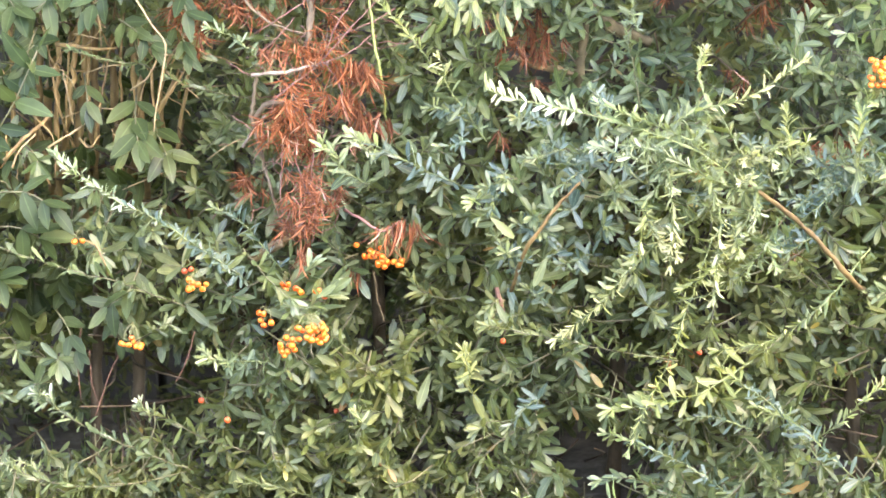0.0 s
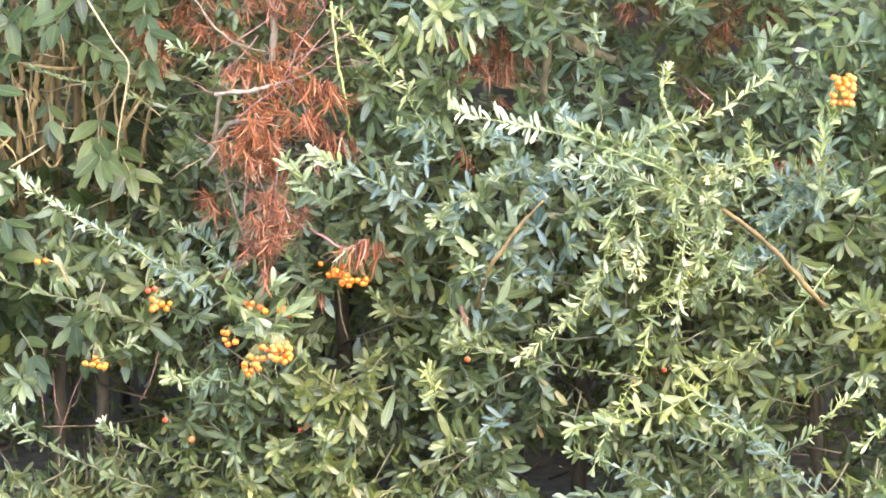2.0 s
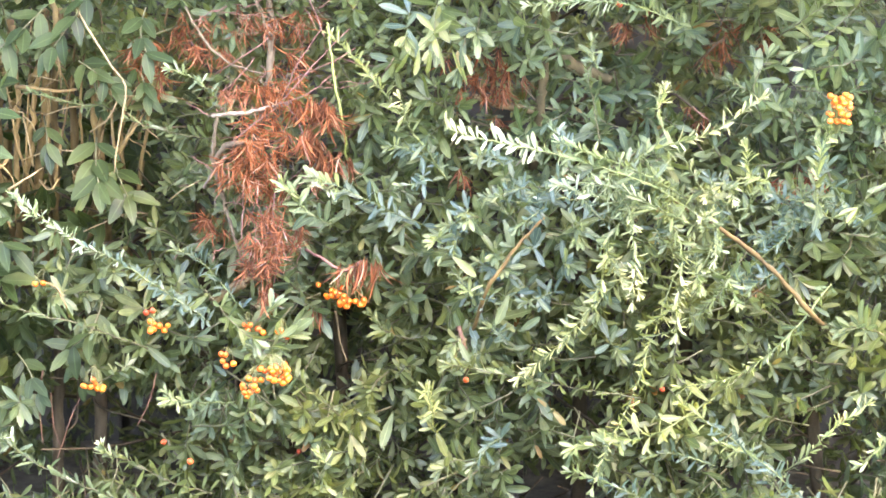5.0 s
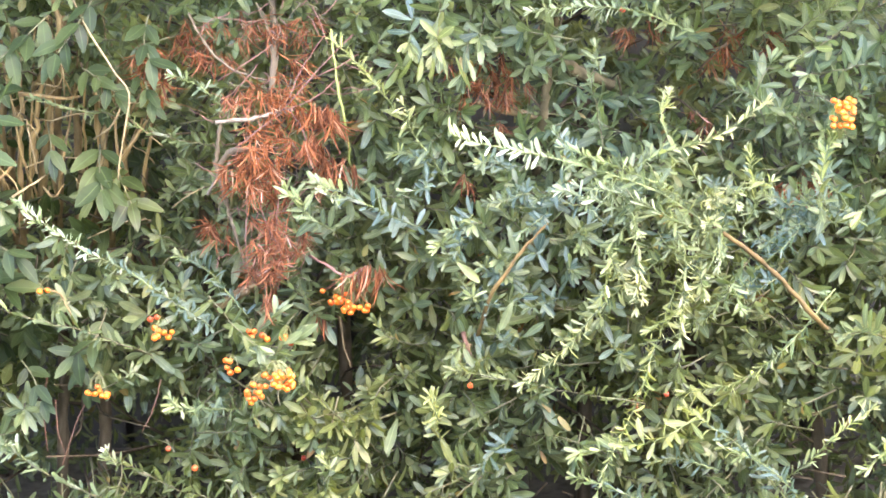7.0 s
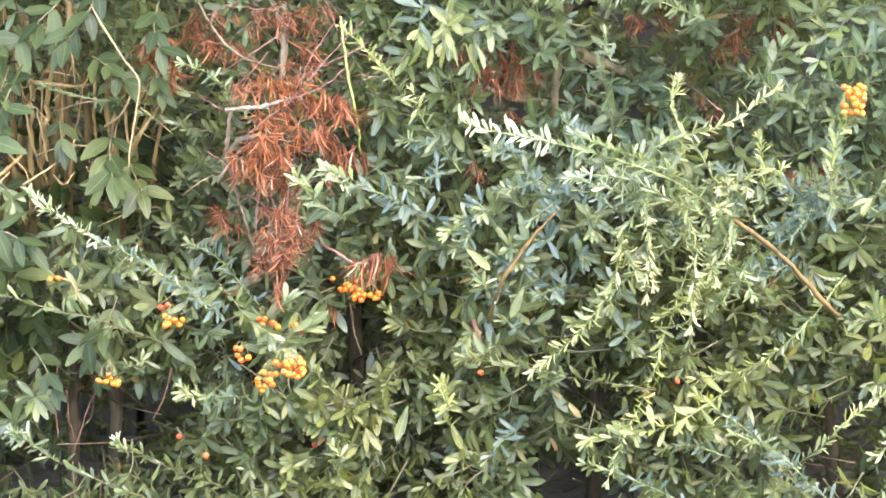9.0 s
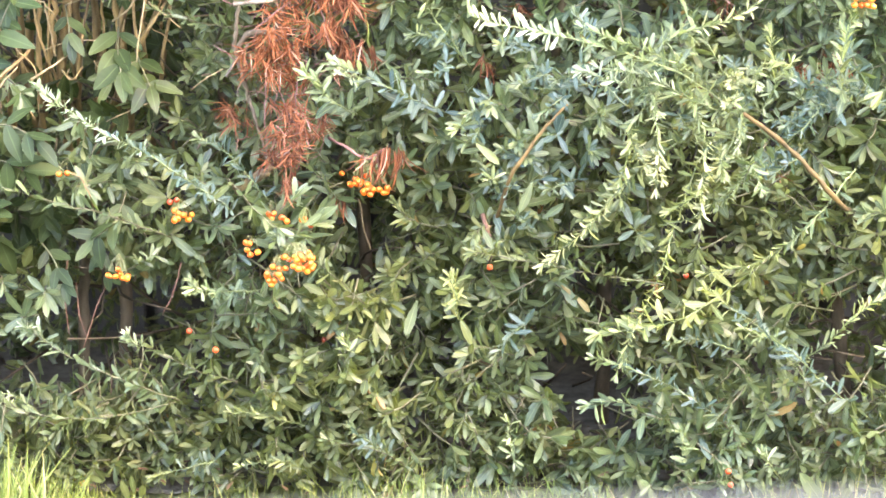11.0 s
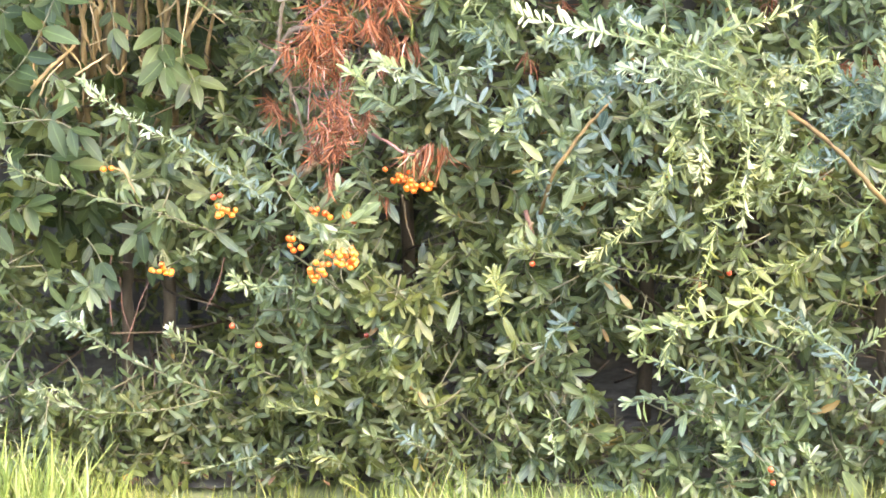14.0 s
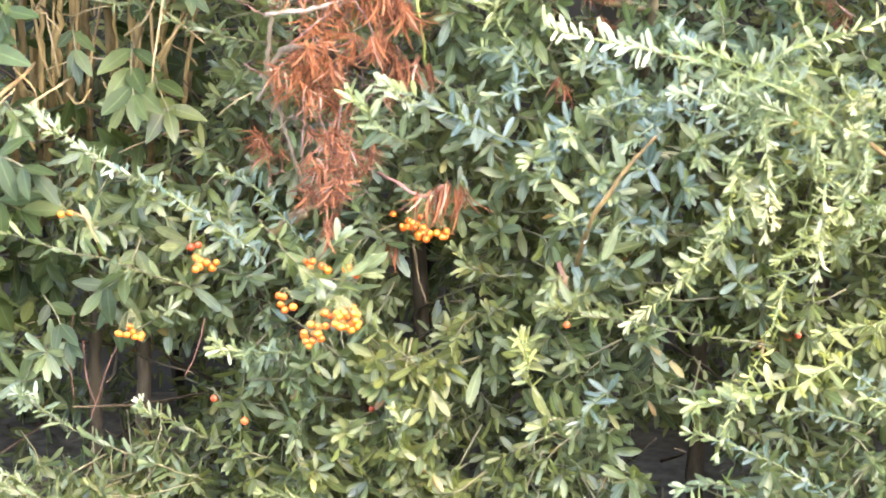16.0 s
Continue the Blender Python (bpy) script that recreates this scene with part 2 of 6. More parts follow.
BLADES = {k: [blade(k, fo, cu, tw) for fo, cu, tw in ((0.22, 0.12, 0.0), (0.14, 0.30, 0.25), (0.42, 0.04, -0.3), (0.2, -0.14, 0.35))]
          for k in ("oval", "slim", "wisp", "lance")}
BLADES["curl"] = [blade("curl", fo, cu, tw) for fo, cu, tw in ((1.2, 0.6, 0.9), (1.5, -0.5, -1.1), (0.9, 0.9, 1.5), (1.6, 0.3, 0.5))]


def finish(me, material, uv=None, smooth=True):
    if uv is not None:
        lay = me.uv_layers.new(name="blade")
        idx = np.empty(len(me.loops), dtype=np.int32)
        me.loops.foreach_get("vertex_index", idx)
        lay.data.foreach_set("uv", np.asarray(uv)[idx].astype(np.float32).ravel())
    if smooth:
        me.polygons.foreach_set("use_smooth", [True] * len(me.polygons))
    me.materials.append(material)
    me.update()
    return me


LEAF_MESH = {}


def leaf_mesh(form, k, material):
    key = (form, k, material.name)
    if key not in LEAF_MESH:
        v, f, uv = BLADES[form][k]
        me = bpy.data.meshes.new("leaf")
        me.from_pydata(v.tolist(), [], f)
        LEAF_MESH[key] = finish(me, material, uv)
    return LEAF_MESH[key]


def part(name, me, parent, label="", kind=""):
    ob = new(name, me)
    ob.parent = parent
    return tagged(ob, label=label, kind=kind)


def thing(name, at, label, category, kind="", group=""):
    ob = new(name)
    ob.location = at
    ob.empty_display_size = 0.05
    return tagged(ob, label=label, category=category, kind=kind, group=group)


def shell(verts, faces, material, name="mesh", smooth=True):
    me = bpy.data.meshes.new(name)
    me.from_pydata([tuple(v) for v in verts], [], faces)
    return finish(me, material, None, smooth)


def unit(v):
    return v / (np.linalg.norm(v, axis=-1, keepdims=True) + 1e-9)


def leaf_frames(at, way, face, size):
    """Turn and scale for each leaf: its length along way, its upper face towards face."""
    y = unit(way)
    x = unit(np.cross(y, face))
    z = np.cross(x, y)
    return np.stack([x, y, z], axis=2) * size[:, None, None], at


def leaf_mass(name, at, way, face, size, form, material, parent, label="", kind="stuff", origin=(0, 0, 0)):
    """Many leaves joined into one mesh."""
    if len(at) == 0:
        return None
    m, at = leaf_frames(np.asarray(at), np.asarray(way), np.asarray(face), np.asarray(size))
    pick = RNG.integers(0, 4, len(at))
    vs, fs, uvs, off = [], [], [], 0
    for k in range(4):
        v, f, uv = BLADES[form][k]
        w = np.nonzero(pick == k)[0]
        if not len(w):
            continue
        pts = np.einsum("nij,vj->nvi", m[w], v) + at[w][:, None, :] - np.array(origin)
        vs.append(pts.reshape(-1, 3))
        uvs.append(np.tile(uv, (len(w), 1)))
        fs += [tuple(int(off + i * len(v) + q) for q in face_) for i in range(len(w)) for face_ in f]
        off += len(w) * len(v)
    me = bpy.data.meshes.new(name)
    me.from_pydata(np.concatenate(vs).tolist(), [], fs)
    finish(me, material, np.concatenate(uvs))
    ob = new(name, me)
    ob.parent = parent
    ob.location = Vector(origin)
    if parent is not None:
        ob.matrix_parent_inverse = Matrix.Translation(-parent.matrix_basis.translation)
    return tagged(ob, label=label, kind=kind)


def leaf_one(parent, at, way, face, size, form, material, name="leaf"):
    m, p = leaf_frames(np.array([at]), np.array([way]), np.array([face]), np.array([size]))
    ob = new(name, leaf_mesh(form, int(RNG.integers(0, 4)), material))
    ob.parent = parent
    mat = Matrix([list(m[0][i]) + [p[0][i]] for i in range(3)] + [[0, 0, 0, 1]])
    ob.matrix_basis = Matrix.Translation(-world_of(parent)) @ mat
    return ob


def world_of(ob):
    p = Vector((0, 0, 0))
    while ob is not None:
        p += ob.matrix_basis.translation
        ob = ob.parent
    return p


def glide(points, n):
    """Points along a smooth line through the given ones."""
    p = np.array(points, dtype=float)
    p = np.vstack([2 * p[0] - p[1], p, 2 * p[-1] - p[-2]])
    out = []
    segs = len(p) - 3
    for q in np.linspace(0, segs - 1e-6, n):
        i, u = int(q), q - int(q)
        a, b, c, d = p[i:i + 4]
        out.append(0.5 * (2 * b + (c - a) * u + (2 * a - 5 * b + 4 * c - d) * u * u + (3 * b - a - 3 * c + d) * u ** 3))
    return np.array(out)


def tube(points, r0, r1, sides=6, knots=0.0, seed=0):
    """Points and faces of a round stem along a line, tapering, with slight swellings."""
    p = np.asarray(points)
    n = len(p)
    g = np.random.default_rng(seed)
    t = unit(np.gradient(p, axis=0))
    ref = np.array([0.31, 0.77, 0.55])
    a = unit(np.cross(t, ref))
    b = np.cross(t, a)
    r = np.linspace(r0, r1, n) * (1 + knots * (g.random(n) - 0.4))
    ang = np.linspace(0, 2 * np.pi, sides, endpoint=False)
    v = p[:, None, :] + r[:, None, None] * (np.cos(ang)[None, :, None] * a[:, None, :] + np.sin(ang)[None, :, None] * b[:, None, :])
    v = v.reshape(-1, 3)
    f = [(i * sides + j, i * sides + (j + 1) % sides, (i + 1) * sides + (j + 1) % sides, (i + 1) * sides + j) for i in range(n - 1) for j in range(sides)]
    f += [tuple(range(sides))[::-1], tuple((n - 1) * sides + j for j in range(sides))]
    return v, f


def tubes(lines, material, name="stem"):
    vs, fs, off = [], [], 0
    for v, f in lines:
        vs.append(v)
        fs += [tuple(off + q for q in q4) for q4 in f]
        off += len(v)
    return shell(np.concatenate(vs), fs, material, name)


def stem_part(name, points, r0, r1, material, parent, label="", n=14, sides=6, knots=0.25, seed=0, wander=0.0008):
    line = glide(points, n)
    step = np.linalg.norm(line[1] - line[0])
    line[1:-1] += np.random.default_rng(seed + 31).normal(0, min(wander, 0.13 * step), (n - 2, 3))
    o = line[0].copy()
    v, f = tube(line - o, r0, r1, sides, knots, seed)
    ob = part(name, shell(v, f, material, name), parent, label)
    ob.location = Vector(o) - world_of(parent)
    return ob, line


COUNT = {}


def shoot(shrub, points, leaves, size, look_of="fresh", tip=0.45, spread=58, form="slim", stem=0.00075, label=""):
    """A long shoot: a stem and leaves set round it, smaller and younger towards its tip. Points go from base to tip."""
    if form == "slim" and look_of in ("pale", "grey", "fresh", "blue"):
        leaves, size, form = int(leaves * 3.0), size * 0.76, "wisp"
    elif form == "slim":
        leaves, size = int(leaves * 2.7), size * 0.80
    else:
        leaves = int(leaves * 2.1)
    points = [np.array(points[0])] + [np.array(p) + RNG.normal(0, 0.003, 3) for p in points[1:-1]] + [np.array(points[-1])]
    ob, line = stem_part("shoot", points, stem, stem * 0.5, mat_olive if look_of == "dark" else mat_greenstem, shrub, label, n=26, sides=5, seed=leaves, wander=0.0006)
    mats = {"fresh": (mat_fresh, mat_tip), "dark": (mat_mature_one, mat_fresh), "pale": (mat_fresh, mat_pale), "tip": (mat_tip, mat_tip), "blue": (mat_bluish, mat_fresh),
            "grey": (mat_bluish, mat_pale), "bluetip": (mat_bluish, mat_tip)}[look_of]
    tang = unit(np.gradient(line, axis=0))
    used = COUNT.get(shrub.name, 0)
    rest = {id(m): (m, [], [], [], []) for m in mats}
    for i in range(leaves):
        q = np.clip((i // 3 * 3 + 1.5 + RNG.uniform(-0.55, 0.55)) / leaves, 0.01, 0.99)
        k = q * (len(line) - 1)
        j = min(int(k), len(line) - 2)
        at = line[j] + (line[j + 1] - line[j]) * (k - j)
        t = tang[j]
        side = unit(np.cross(t, np.array([0.2, -1.0, 0.1])))
        back = np.cross(t, side)
        ang = i * 2.4 + RNG.uniform(-1.0, 1.0)
        rad = side * math.cos(ang) * 1.15 + back * math.sin(ang)
        th = math.radians(spread * (1.15 - 0.45 * q) + RNG.uniform(-42, 42))
        way = t * math.cos(th) + rad * math.sin(th) + np.array([0, 0, RNG.uniform(-0.1, 0.4)])
        face = t * math.sin(th) - rad * math.cos(th) + np.array([0, -0.25, 0.4]) + RNG.normal(0, 0.3, 3)
        s = size * (1.1 - 0.32 * q ** 2) * (RNG.uniform(0.9, 1.22) if i % 3 == 0 else RNG.uniform(0.4, 0.95))
        mat = mats[1] if q > 1 - tip + RNG.uniform(-0.1, 0.1) else mats[0]
        if used < 320:
            leaf_one(ob, at, way, face, s, form, mat)
            used += 1
        else:
            for lst, val in zip(rest[id(mat)][1:], (at, way, face, s)):
                lst.append(val)
    for a in range(5):
        ang = a * 2.4
        side = unit(np.cross(tang[-1], np.array([0.2, -1.0, 0.1])))
        rad = side * math.cos(ang) + np.cross(tang[-1], side) * math.sin(ang)
        if used < 320:
            leaf_one(ob, line[-1], tang[-1] + 0.45 * rad, np.array([0, -0.6, 0.8]) - 0.5 * rad, size * RNG.uniform(0.55, 0.85), form, mats[1])
            used += 1
        else:
            for lst, val in zip(rest[id(mats[1])][1:], (line[-1], tang[-1] + 0.45 * rad, np.array([0, -0.6, 0.8]) - 0.5 * rad, size * 0.7)):
                lst.append(val)
    COUNT[shrub.name] = used
    for one, *lot in rest.values():
        if lot[0]:
            mass = leaf_mass("foliage", *lot, form, MASS[one.name], None, origin=line[0])
            mass.parent = ob
            mass.location = (0, 0, 0)
    return ob


def rosettes(spots, ways, lo, hi, per=9, stemmed=4):
    """Leaves of many short twigs: a whorl at the end of each, and a few along it."""
    n = len(spots)
    ways = unit(ways)
    side = unit(np.cross(ways, np.array([0.13, 0.21, 1.0])))
    back = np.cross(ways, side)
    at, way, face, size = [], [], [], []
    for k in range(per + stemmed):
        whorl = k < per
        ang = k * 2.4 + RNG.uniform(0, 0.7, n) + np.arange(n) * 1.3
        th = RNG.uniform(0.3, 1.25, n) if whorl else RNG.uniform(0.65, 1.35, n)
        rad = side * np.cos(ang)[:, None] + back * np.sin(ang)[:, None]
        w = ways * np.cos(th)[:, None] + rad * np.sin(th)[:, None]
        f = ways * np.sin(th)[:, None] - rad * np.cos(th)[:, None] + RNG.normal(0, 0.22, (n, 3)) + np.array([0, 0, 0.25])
        w = w + RNG.normal(0, 0.12, (n, 3)) + np.array([0, 0, -0.2])
        slide = RNG.uniform(0.0, 0.014, n) if whorl else RNG.uniform(0.014, 0.055, n)
        keep = RNG.random(n) < (0.9 if whorl else 0.8)
        at.append((spots - ways * slide[:, None])[keep])
        way.append(w[keep])
        face.append(f[keep])
        size.append((RNG.uniform(lo, hi, n) * RNG.uniform(0.75, 1.1, n))[keep])
    return np.concatenate(at), np.concatenate(way), np.concatenate(face), np.concatenate(size)


def berry_mesh(material):
    bm = bmesh.new()
    bmesh.ops.create_icosphere(bm, subdivisions=2, radius=0.0033)
    for v in bm.verts:
        v.co.z *= 0.9
        if v.co.z < -0.0028:
            v.co.z += 0.0007
    me = bpy.data.meshes.new("berry")
    bm.to_mesh(me)
    bm.free()
    return finish(me, material)


BERRY = {"orange": berry_mesh(mat_berry), "red": berry_mesh(mat_berry_red)}


def berry_cluster(shrub, root, centre, spread, count, kind="orange", label="", scale=1.0):
    """Berries on thin stalks that fan out from a root above them; spread is half the width, depth and height."""
    root, centre, spread = np.array(root), np.array(centre), np.array(spread)
    spots = []
    tries = 0
    while len(spots) < count and tries < 4000:
        tries += 1
        p = centre + spread * RNG.uniform(-1, 1, 3)
        if all(np.linalg.norm(p - q) > 0.0054 * scale for q in spots):
            spots.append(p)
    lines = []
    for p in spots:
        mid = root * 0.45 + p * 0.55 + np.array([0, -0.002, 0.006])
        lines.append(tube(glide([root - root, mid - root, p - root + np.array([0, 0, 0.003])], 6), 0.00036, 0.0003, 4))
    ob = part("fruit_stalk", tubes(lines, mat_stalk, "stalk"), shrub, label)
    ob.location = Vector(root) - world_of(shrub)
    for p in spots:
        b = new("berry", BERRY[kind])
        b.parent = ob
        out = unit(p - root)
        b.rotation_euler = Vector(-out).to_track_quat('Z', 'Y').to_euler()
        b.location = Vector(p) - world_of(ob)
        b.scale = [scale * RNG.uniform(0.88, 1.12)] * 3
    return ob


# ---- ground and walls ----
bm = bmesh.new()
bmesh.ops.create_grid(bm, x_segments=60, y_segments=60, size=60.0)
for v in bm.verts:
    v.co.x = math.copysign(abs(v.co.x / 60) ** 3 * 60, v.co.x)
    v.co.y = math.copysign(abs(v.co.y / 60) ** 3 * 60, v.co.y)
    near = math.exp(-(v.co.x ** 2 + v.co.y ** 2) / 4)
    v.co.z = -0.004 + 0.012 * near * noise.noise(v.co * 2.3)
me = bpy.data.meshes.new("ground")
bm.to_mesh(me)
bm.free()
ground = tagged(new("ground", finish(me, mat_soil)), label="sunlit lawn with thin turf and bare soil", category="ground", kind="structure")


def block(name, x0, x1, y0, y1, z0, z1, material, edge=0.0):
    b = bmesh.new()
    bmesh.ops.create_cube(b, size=1.0)
    for v in b.verts:
        v.co = Vector(((x0 + x1) / 2 + v.co.x * (x1 - x0), (y0 + y1) / 2 + v.co.y * (y1 - y0), (z0 + z1) / 2 + v.co.z * (z1 - z0)))
    if edge:
        bmesh.ops.bevel(b, geom=b.edges[:], offset=edge, segments=3, affect='EDGES')
    m = bpy.data.meshes.new(name)
    b.to_mesh(m)
    b.free()
    return new(name, finish(m, material, None, False))


wall_front = tagged(block("wall_front", -3.0, 3.0, -2.42, -2.20, -0.05, 0.789, mat_paint, 0.004), label="low weathered grey stone garden wall", category="wall", kind="structure")
coping = tagged(block("trim_coping", -3.0, 3.0, -2.46, -2.15, 0.789, 0.8336, mat_paint, 0.006), label="weathered grey stone coping on the low garden wall", category="coping", kind="structure")
for ob in (wall_front, coping):
    ob.rotation_euler = (0, -0.014, 0)
# added board backing behind the hedge, coloured as dark as the shaded hollows
wall_back = tagged(block("wall_back", -3.2, 3.2, 0.66, 0.70, -0.05, 1.10, mat_backing), label="board backing added behind the shrubs, dark for shade in the hollows", category="fence", kind="structure")
board = block("board", -0.073, 0.073, 0.0, 0.022, -0.05, 1.15, mat_backing, 0.003)
board.parent = wall_back
board.location = (-3.12, 0.634, 0.0)
for i in range(1, 41):
    nxt = board.copy()
    scene.collection.objects.link(nxt)
    nxt.location = (-3.12 + 0.156 * i, 0.634 + 0.003 * math.sin(i * 2.1), 0.012 * math.sin(i * 1.3))

bm = bmesh.new()
bmesh.ops.create_grid(bm, x_segments=80, y_segments=16, size=1.0)
for v in bm.verts:
    v.co.x, v.co.y = v.co.x * 3.0, 0.31 + v.co.y * 0.31
    edge = (0.31 - abs(v.co.y - 0.31)) / 0.31
    v.co.y += 0.03 * noise.noise(Vector((v.co.x * 3, 0.0, 2.0))) * (1 - edge)
    v.co.z = 0.002 + 0.03 * min(1.0, edge * 3) + 0.008 * noise.noise(Vector((v.co.x * 9, v.co.y * 9, 0)))
me = bpy.data.meshes.new("soil_bed")
bm.to_mesh(me)
bm.free()
soil_bed = tagged(new("ground_bed", finish(me, mat_bed)), label="dark bare soil under the hedge", category="soil", kind="structure")

# ---- shrubs ----
shrub_a = thing("firethorn_shrub", (-0.36, 0.10, 0.0), "dense evergreen firethorn shrub with few orange berries beside the lawn", "shrub", group="firethorn hedge")
shrub_b = thing("firethorn_shrub", (-0.08, 0.10, 0.0), "dense evergreen firethorn shrub with full orange berry clusters", "shrub", group="firethorn hedge")
shrub_c = thing("firethorn_shrub", (0.18, 0.10, 0.0), "dense evergreen firethorn shrub with long arching pale shoots", "shrub", group="firethorn hedge")
shrub_d = thing("firethorn_shrub", (0.45, 0.10, 0.0), "dense evergreen firethorn shrub with a bare brown branch", "shrub", group="firethorn hedge")
SHRUBS = ((shrub_a, -9.0, -0.22), (shrub_b, -0.22, 0.07), (shrub_c, 0.07, 0.31), (shrub_d, 0.31, 9.0))
broad_shrub = thing("broad_leaved_shrub", (-0.50, 0.06, 0.0), "broad-leaved shrub with ochre stems and drooping green leaves", "shrub")
dead_branch = thing("dead_branch", (-0.13, 0.02, 0.42), "dead branch with rust-brown curled leaves hanging in the hedge", "dead branch")


def sprig(shrub, points, leaves, size):
    """A drooping twig with opposite pairs of large pointed leaves."""
    ob, line = stem_part("sprig", points, 0.0011, 0.0007, mat_olive, shrub, n=10, sides=5, seed=leaves, wander=0.0002)
    tang = unit(np.gradient(line, axis=0))
    for i in range(leaves):
        q = min(1.0, (i // 2 * 2 + 1.5) / leaves)
        j = min(int(q * (len(line) - 1)), len(line) - 1)
        side = unit(np.cross(tang[j], np.array([0.1, -1.0, 0.3]))) * (1 if i % 2 else -1)
        if (i // 2) % 2:
            side = 0.6 * side + 0.5 * np.array([0, -1, 0.2])
        way = 0.75 * tang[j] + side + np.array([0, -0.25, -0.45]) + RNG.normal(0, 0.18, 3)
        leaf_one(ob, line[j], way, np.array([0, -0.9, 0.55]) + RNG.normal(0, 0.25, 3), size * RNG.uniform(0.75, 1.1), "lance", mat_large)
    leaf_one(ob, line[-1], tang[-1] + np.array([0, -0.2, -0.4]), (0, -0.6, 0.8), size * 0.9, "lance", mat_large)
    return ob


# woody parts
stem_part("branch", [(0.272, -0.130, 0.493), (0.318, -0.140, 0.467), (0.345, -0.140, 0.450), (0.372, -0.135, 0.427), (0.401, -0.130, 0.397), (0.434, -0.110, 0.358), (0.469, 0.020, 0.315), (0.491, 0.100, 0.277)], 0.0019, 0.0032, mat_brown, shrub_d, knots=0.5, n=26, label='bare orange-brown branch', wander=0.0005)
stem_part("branch", [(0.144, -0.113, 0.468), (0.127, -0.128, 0.453), (0.106, -0.133, 0.429), (0.086, -0.128, 0.397), (0.074, -0.070, 0.337), (0.073, 0.020, 0.259), (0.073, 0.100, 0.127)], 0.0014, 0.0026, mat_brown, shrub_c, knots=0.35, n=22)
stem_part("branch", [(0.057, -0.090, 0.347), (0.062, -0.100, 0.331), (0.066, -0.080, 0.309), (0.067, 0.000, 0.270), (0.073, 0.080, 0.213)], 0.0026, 0.0030, mat_rust, shrub_c, n=16, label='broken reddish stub')
stem_part("branch", [(0.052, -0.095, 0.311), (0.058, -0.100, 0.328), (0.064, -0.100, 0.337)], 0.0012, 0.0018, mat_bark, shrub_c, n=10)
stem_part("branch", [(0.158, 0.060, 0.659), (0.155, 0.040, 0.612), (0.151, 0.030, 0.577), (0.148, 0.040, 0.544), (0.143, 0.080, 0.485)], 0.0046, 0.0056, mat_trunk, shrub_c, n=26, knots=0.5)
stem_part("branch", [(0.231, 0.100, 0.581), (0.192, 0.090, 0.599), (0.164, 0.090, 0.621), (0.167, 0.100, 0.660)], 0.0060, 0.0080, mat_trunk, shrub_c, n=24, knots=0.5)
stem_part("branch", [(0.076, 0.010, 0.579), (0.096, 0.020, 0.569), (0.118, 0.030, 0.564), (0.149, 0.036, 0.556)], 0.0030, 0.0040, mat_bark, shrub_c, label='snapped rust-brown branch')
stem_part("branch", [(-0.212, -0.020, 0.361), (-0.174, -0.030, 0.385), (-0.140, 0.020, 0.389)], 0.003, 0.004, mat_bark, shrub_b)
stem_part("trunk", [(-0.063, 0.120, -0.048), (-0.072, 0.130, 0.159), (-0.080, 0.140, 0.494)], 0.011, 0.006, mat_inner, shrub_b, seed=0, knots=0.35)
stem_part("trunk", [(-0.221, 0.120, -0.048), (-0.230, 0.130, 0.159), (-0.235, 0.140, 0.494)], 0.011, 0.006, mat_inner, shrub_b, seed=1, knots=0.35)
stem_part("trunk", [(-0.124, 0.120, -0.048), (-0.135, 0.130, 0.159), (-0.144, 0.140, 0.559)], 0.011, 0.006, mat_inner, shrub_b, seed=2, knots=0.35)
stem_part("trunk", [(-0.365, 0.120, -0.048), (-0.357, 0.130, 0.159), (-0.351, 0.140, 0.293)], 0.011, 0.006, mat_inner, shrub_a, seed=3, knots=0.35)
stem_part("trunk", [(0.065, 0.140, -0.056), (0.070, 0.130, 0.159), (0.075, 0.140, 0.494)], 0.011, 0.006, mat_inner, shrub_c, seed=9, knots=0.35)
stem_part("trunk", [(0.200, 0.140, -0.056), (0.203, 0.130, 0.159), (0.203, 0.140, 0.559)], 0.011, 0.006, mat_inner, shrub_c, seed=10, knots=0.35)
stem_part("trunk", [(0.322, 0.140, -0.056), (0.325, 0.130, 0.159), (0.329, 0.140, 0.428)], 0.011, 0.006, mat_inner, shrub_d, seed=11, knots=0.35)
stem_part("trunk", [(0.505, 0.140, -0.056), (0.478, 0.130, 0.159), (0.449, 0.140, 0.494)], 0.011, 0.006, mat_inner, shrub_d, seed=12, knots=0.35)
stem_part("twig", [(-0.077, 0.000, 0.343), (-0.071, 0.000, 0.304), (-0.065, 0.000, 0.285)], 0.0016, 0.0009, mat_bark, shrub_b, seed=3)
stem_part("trunk", [(-0.410, 0.130, -0.040), (-0.406, 0.120, 0.130), (-0.401, 0.120, 0.233), (-0.400, 0.150, 0.340)], 0.0080, 0.0070, mat_inner, shrub_a, seed=40, knots=0.25, n=20)
for line in ([(-0.397, -0.020, 0.285), (-0.401, -0.030, 0.250), (-0.399, -0.030, 0.201)], [(-0.352, -0.020, 0.262), (-0.366, -0.030, 0.234), (-0.385, -0.030, 0.182)],
             [(-0.391, -0.010, 0.255), (-0.388, -0.020, 0.222), (-0.381, -0.020, 0.195)], [(-0.272, -0.030, 0.282), (-0.280, -0.030, 0.252), (-0.295, -0.030, 0.222)]):
    stem_part("twig", line, 0.0009, 0.0006, mat_rust, shrub_a, n=12, wander=0.0004)
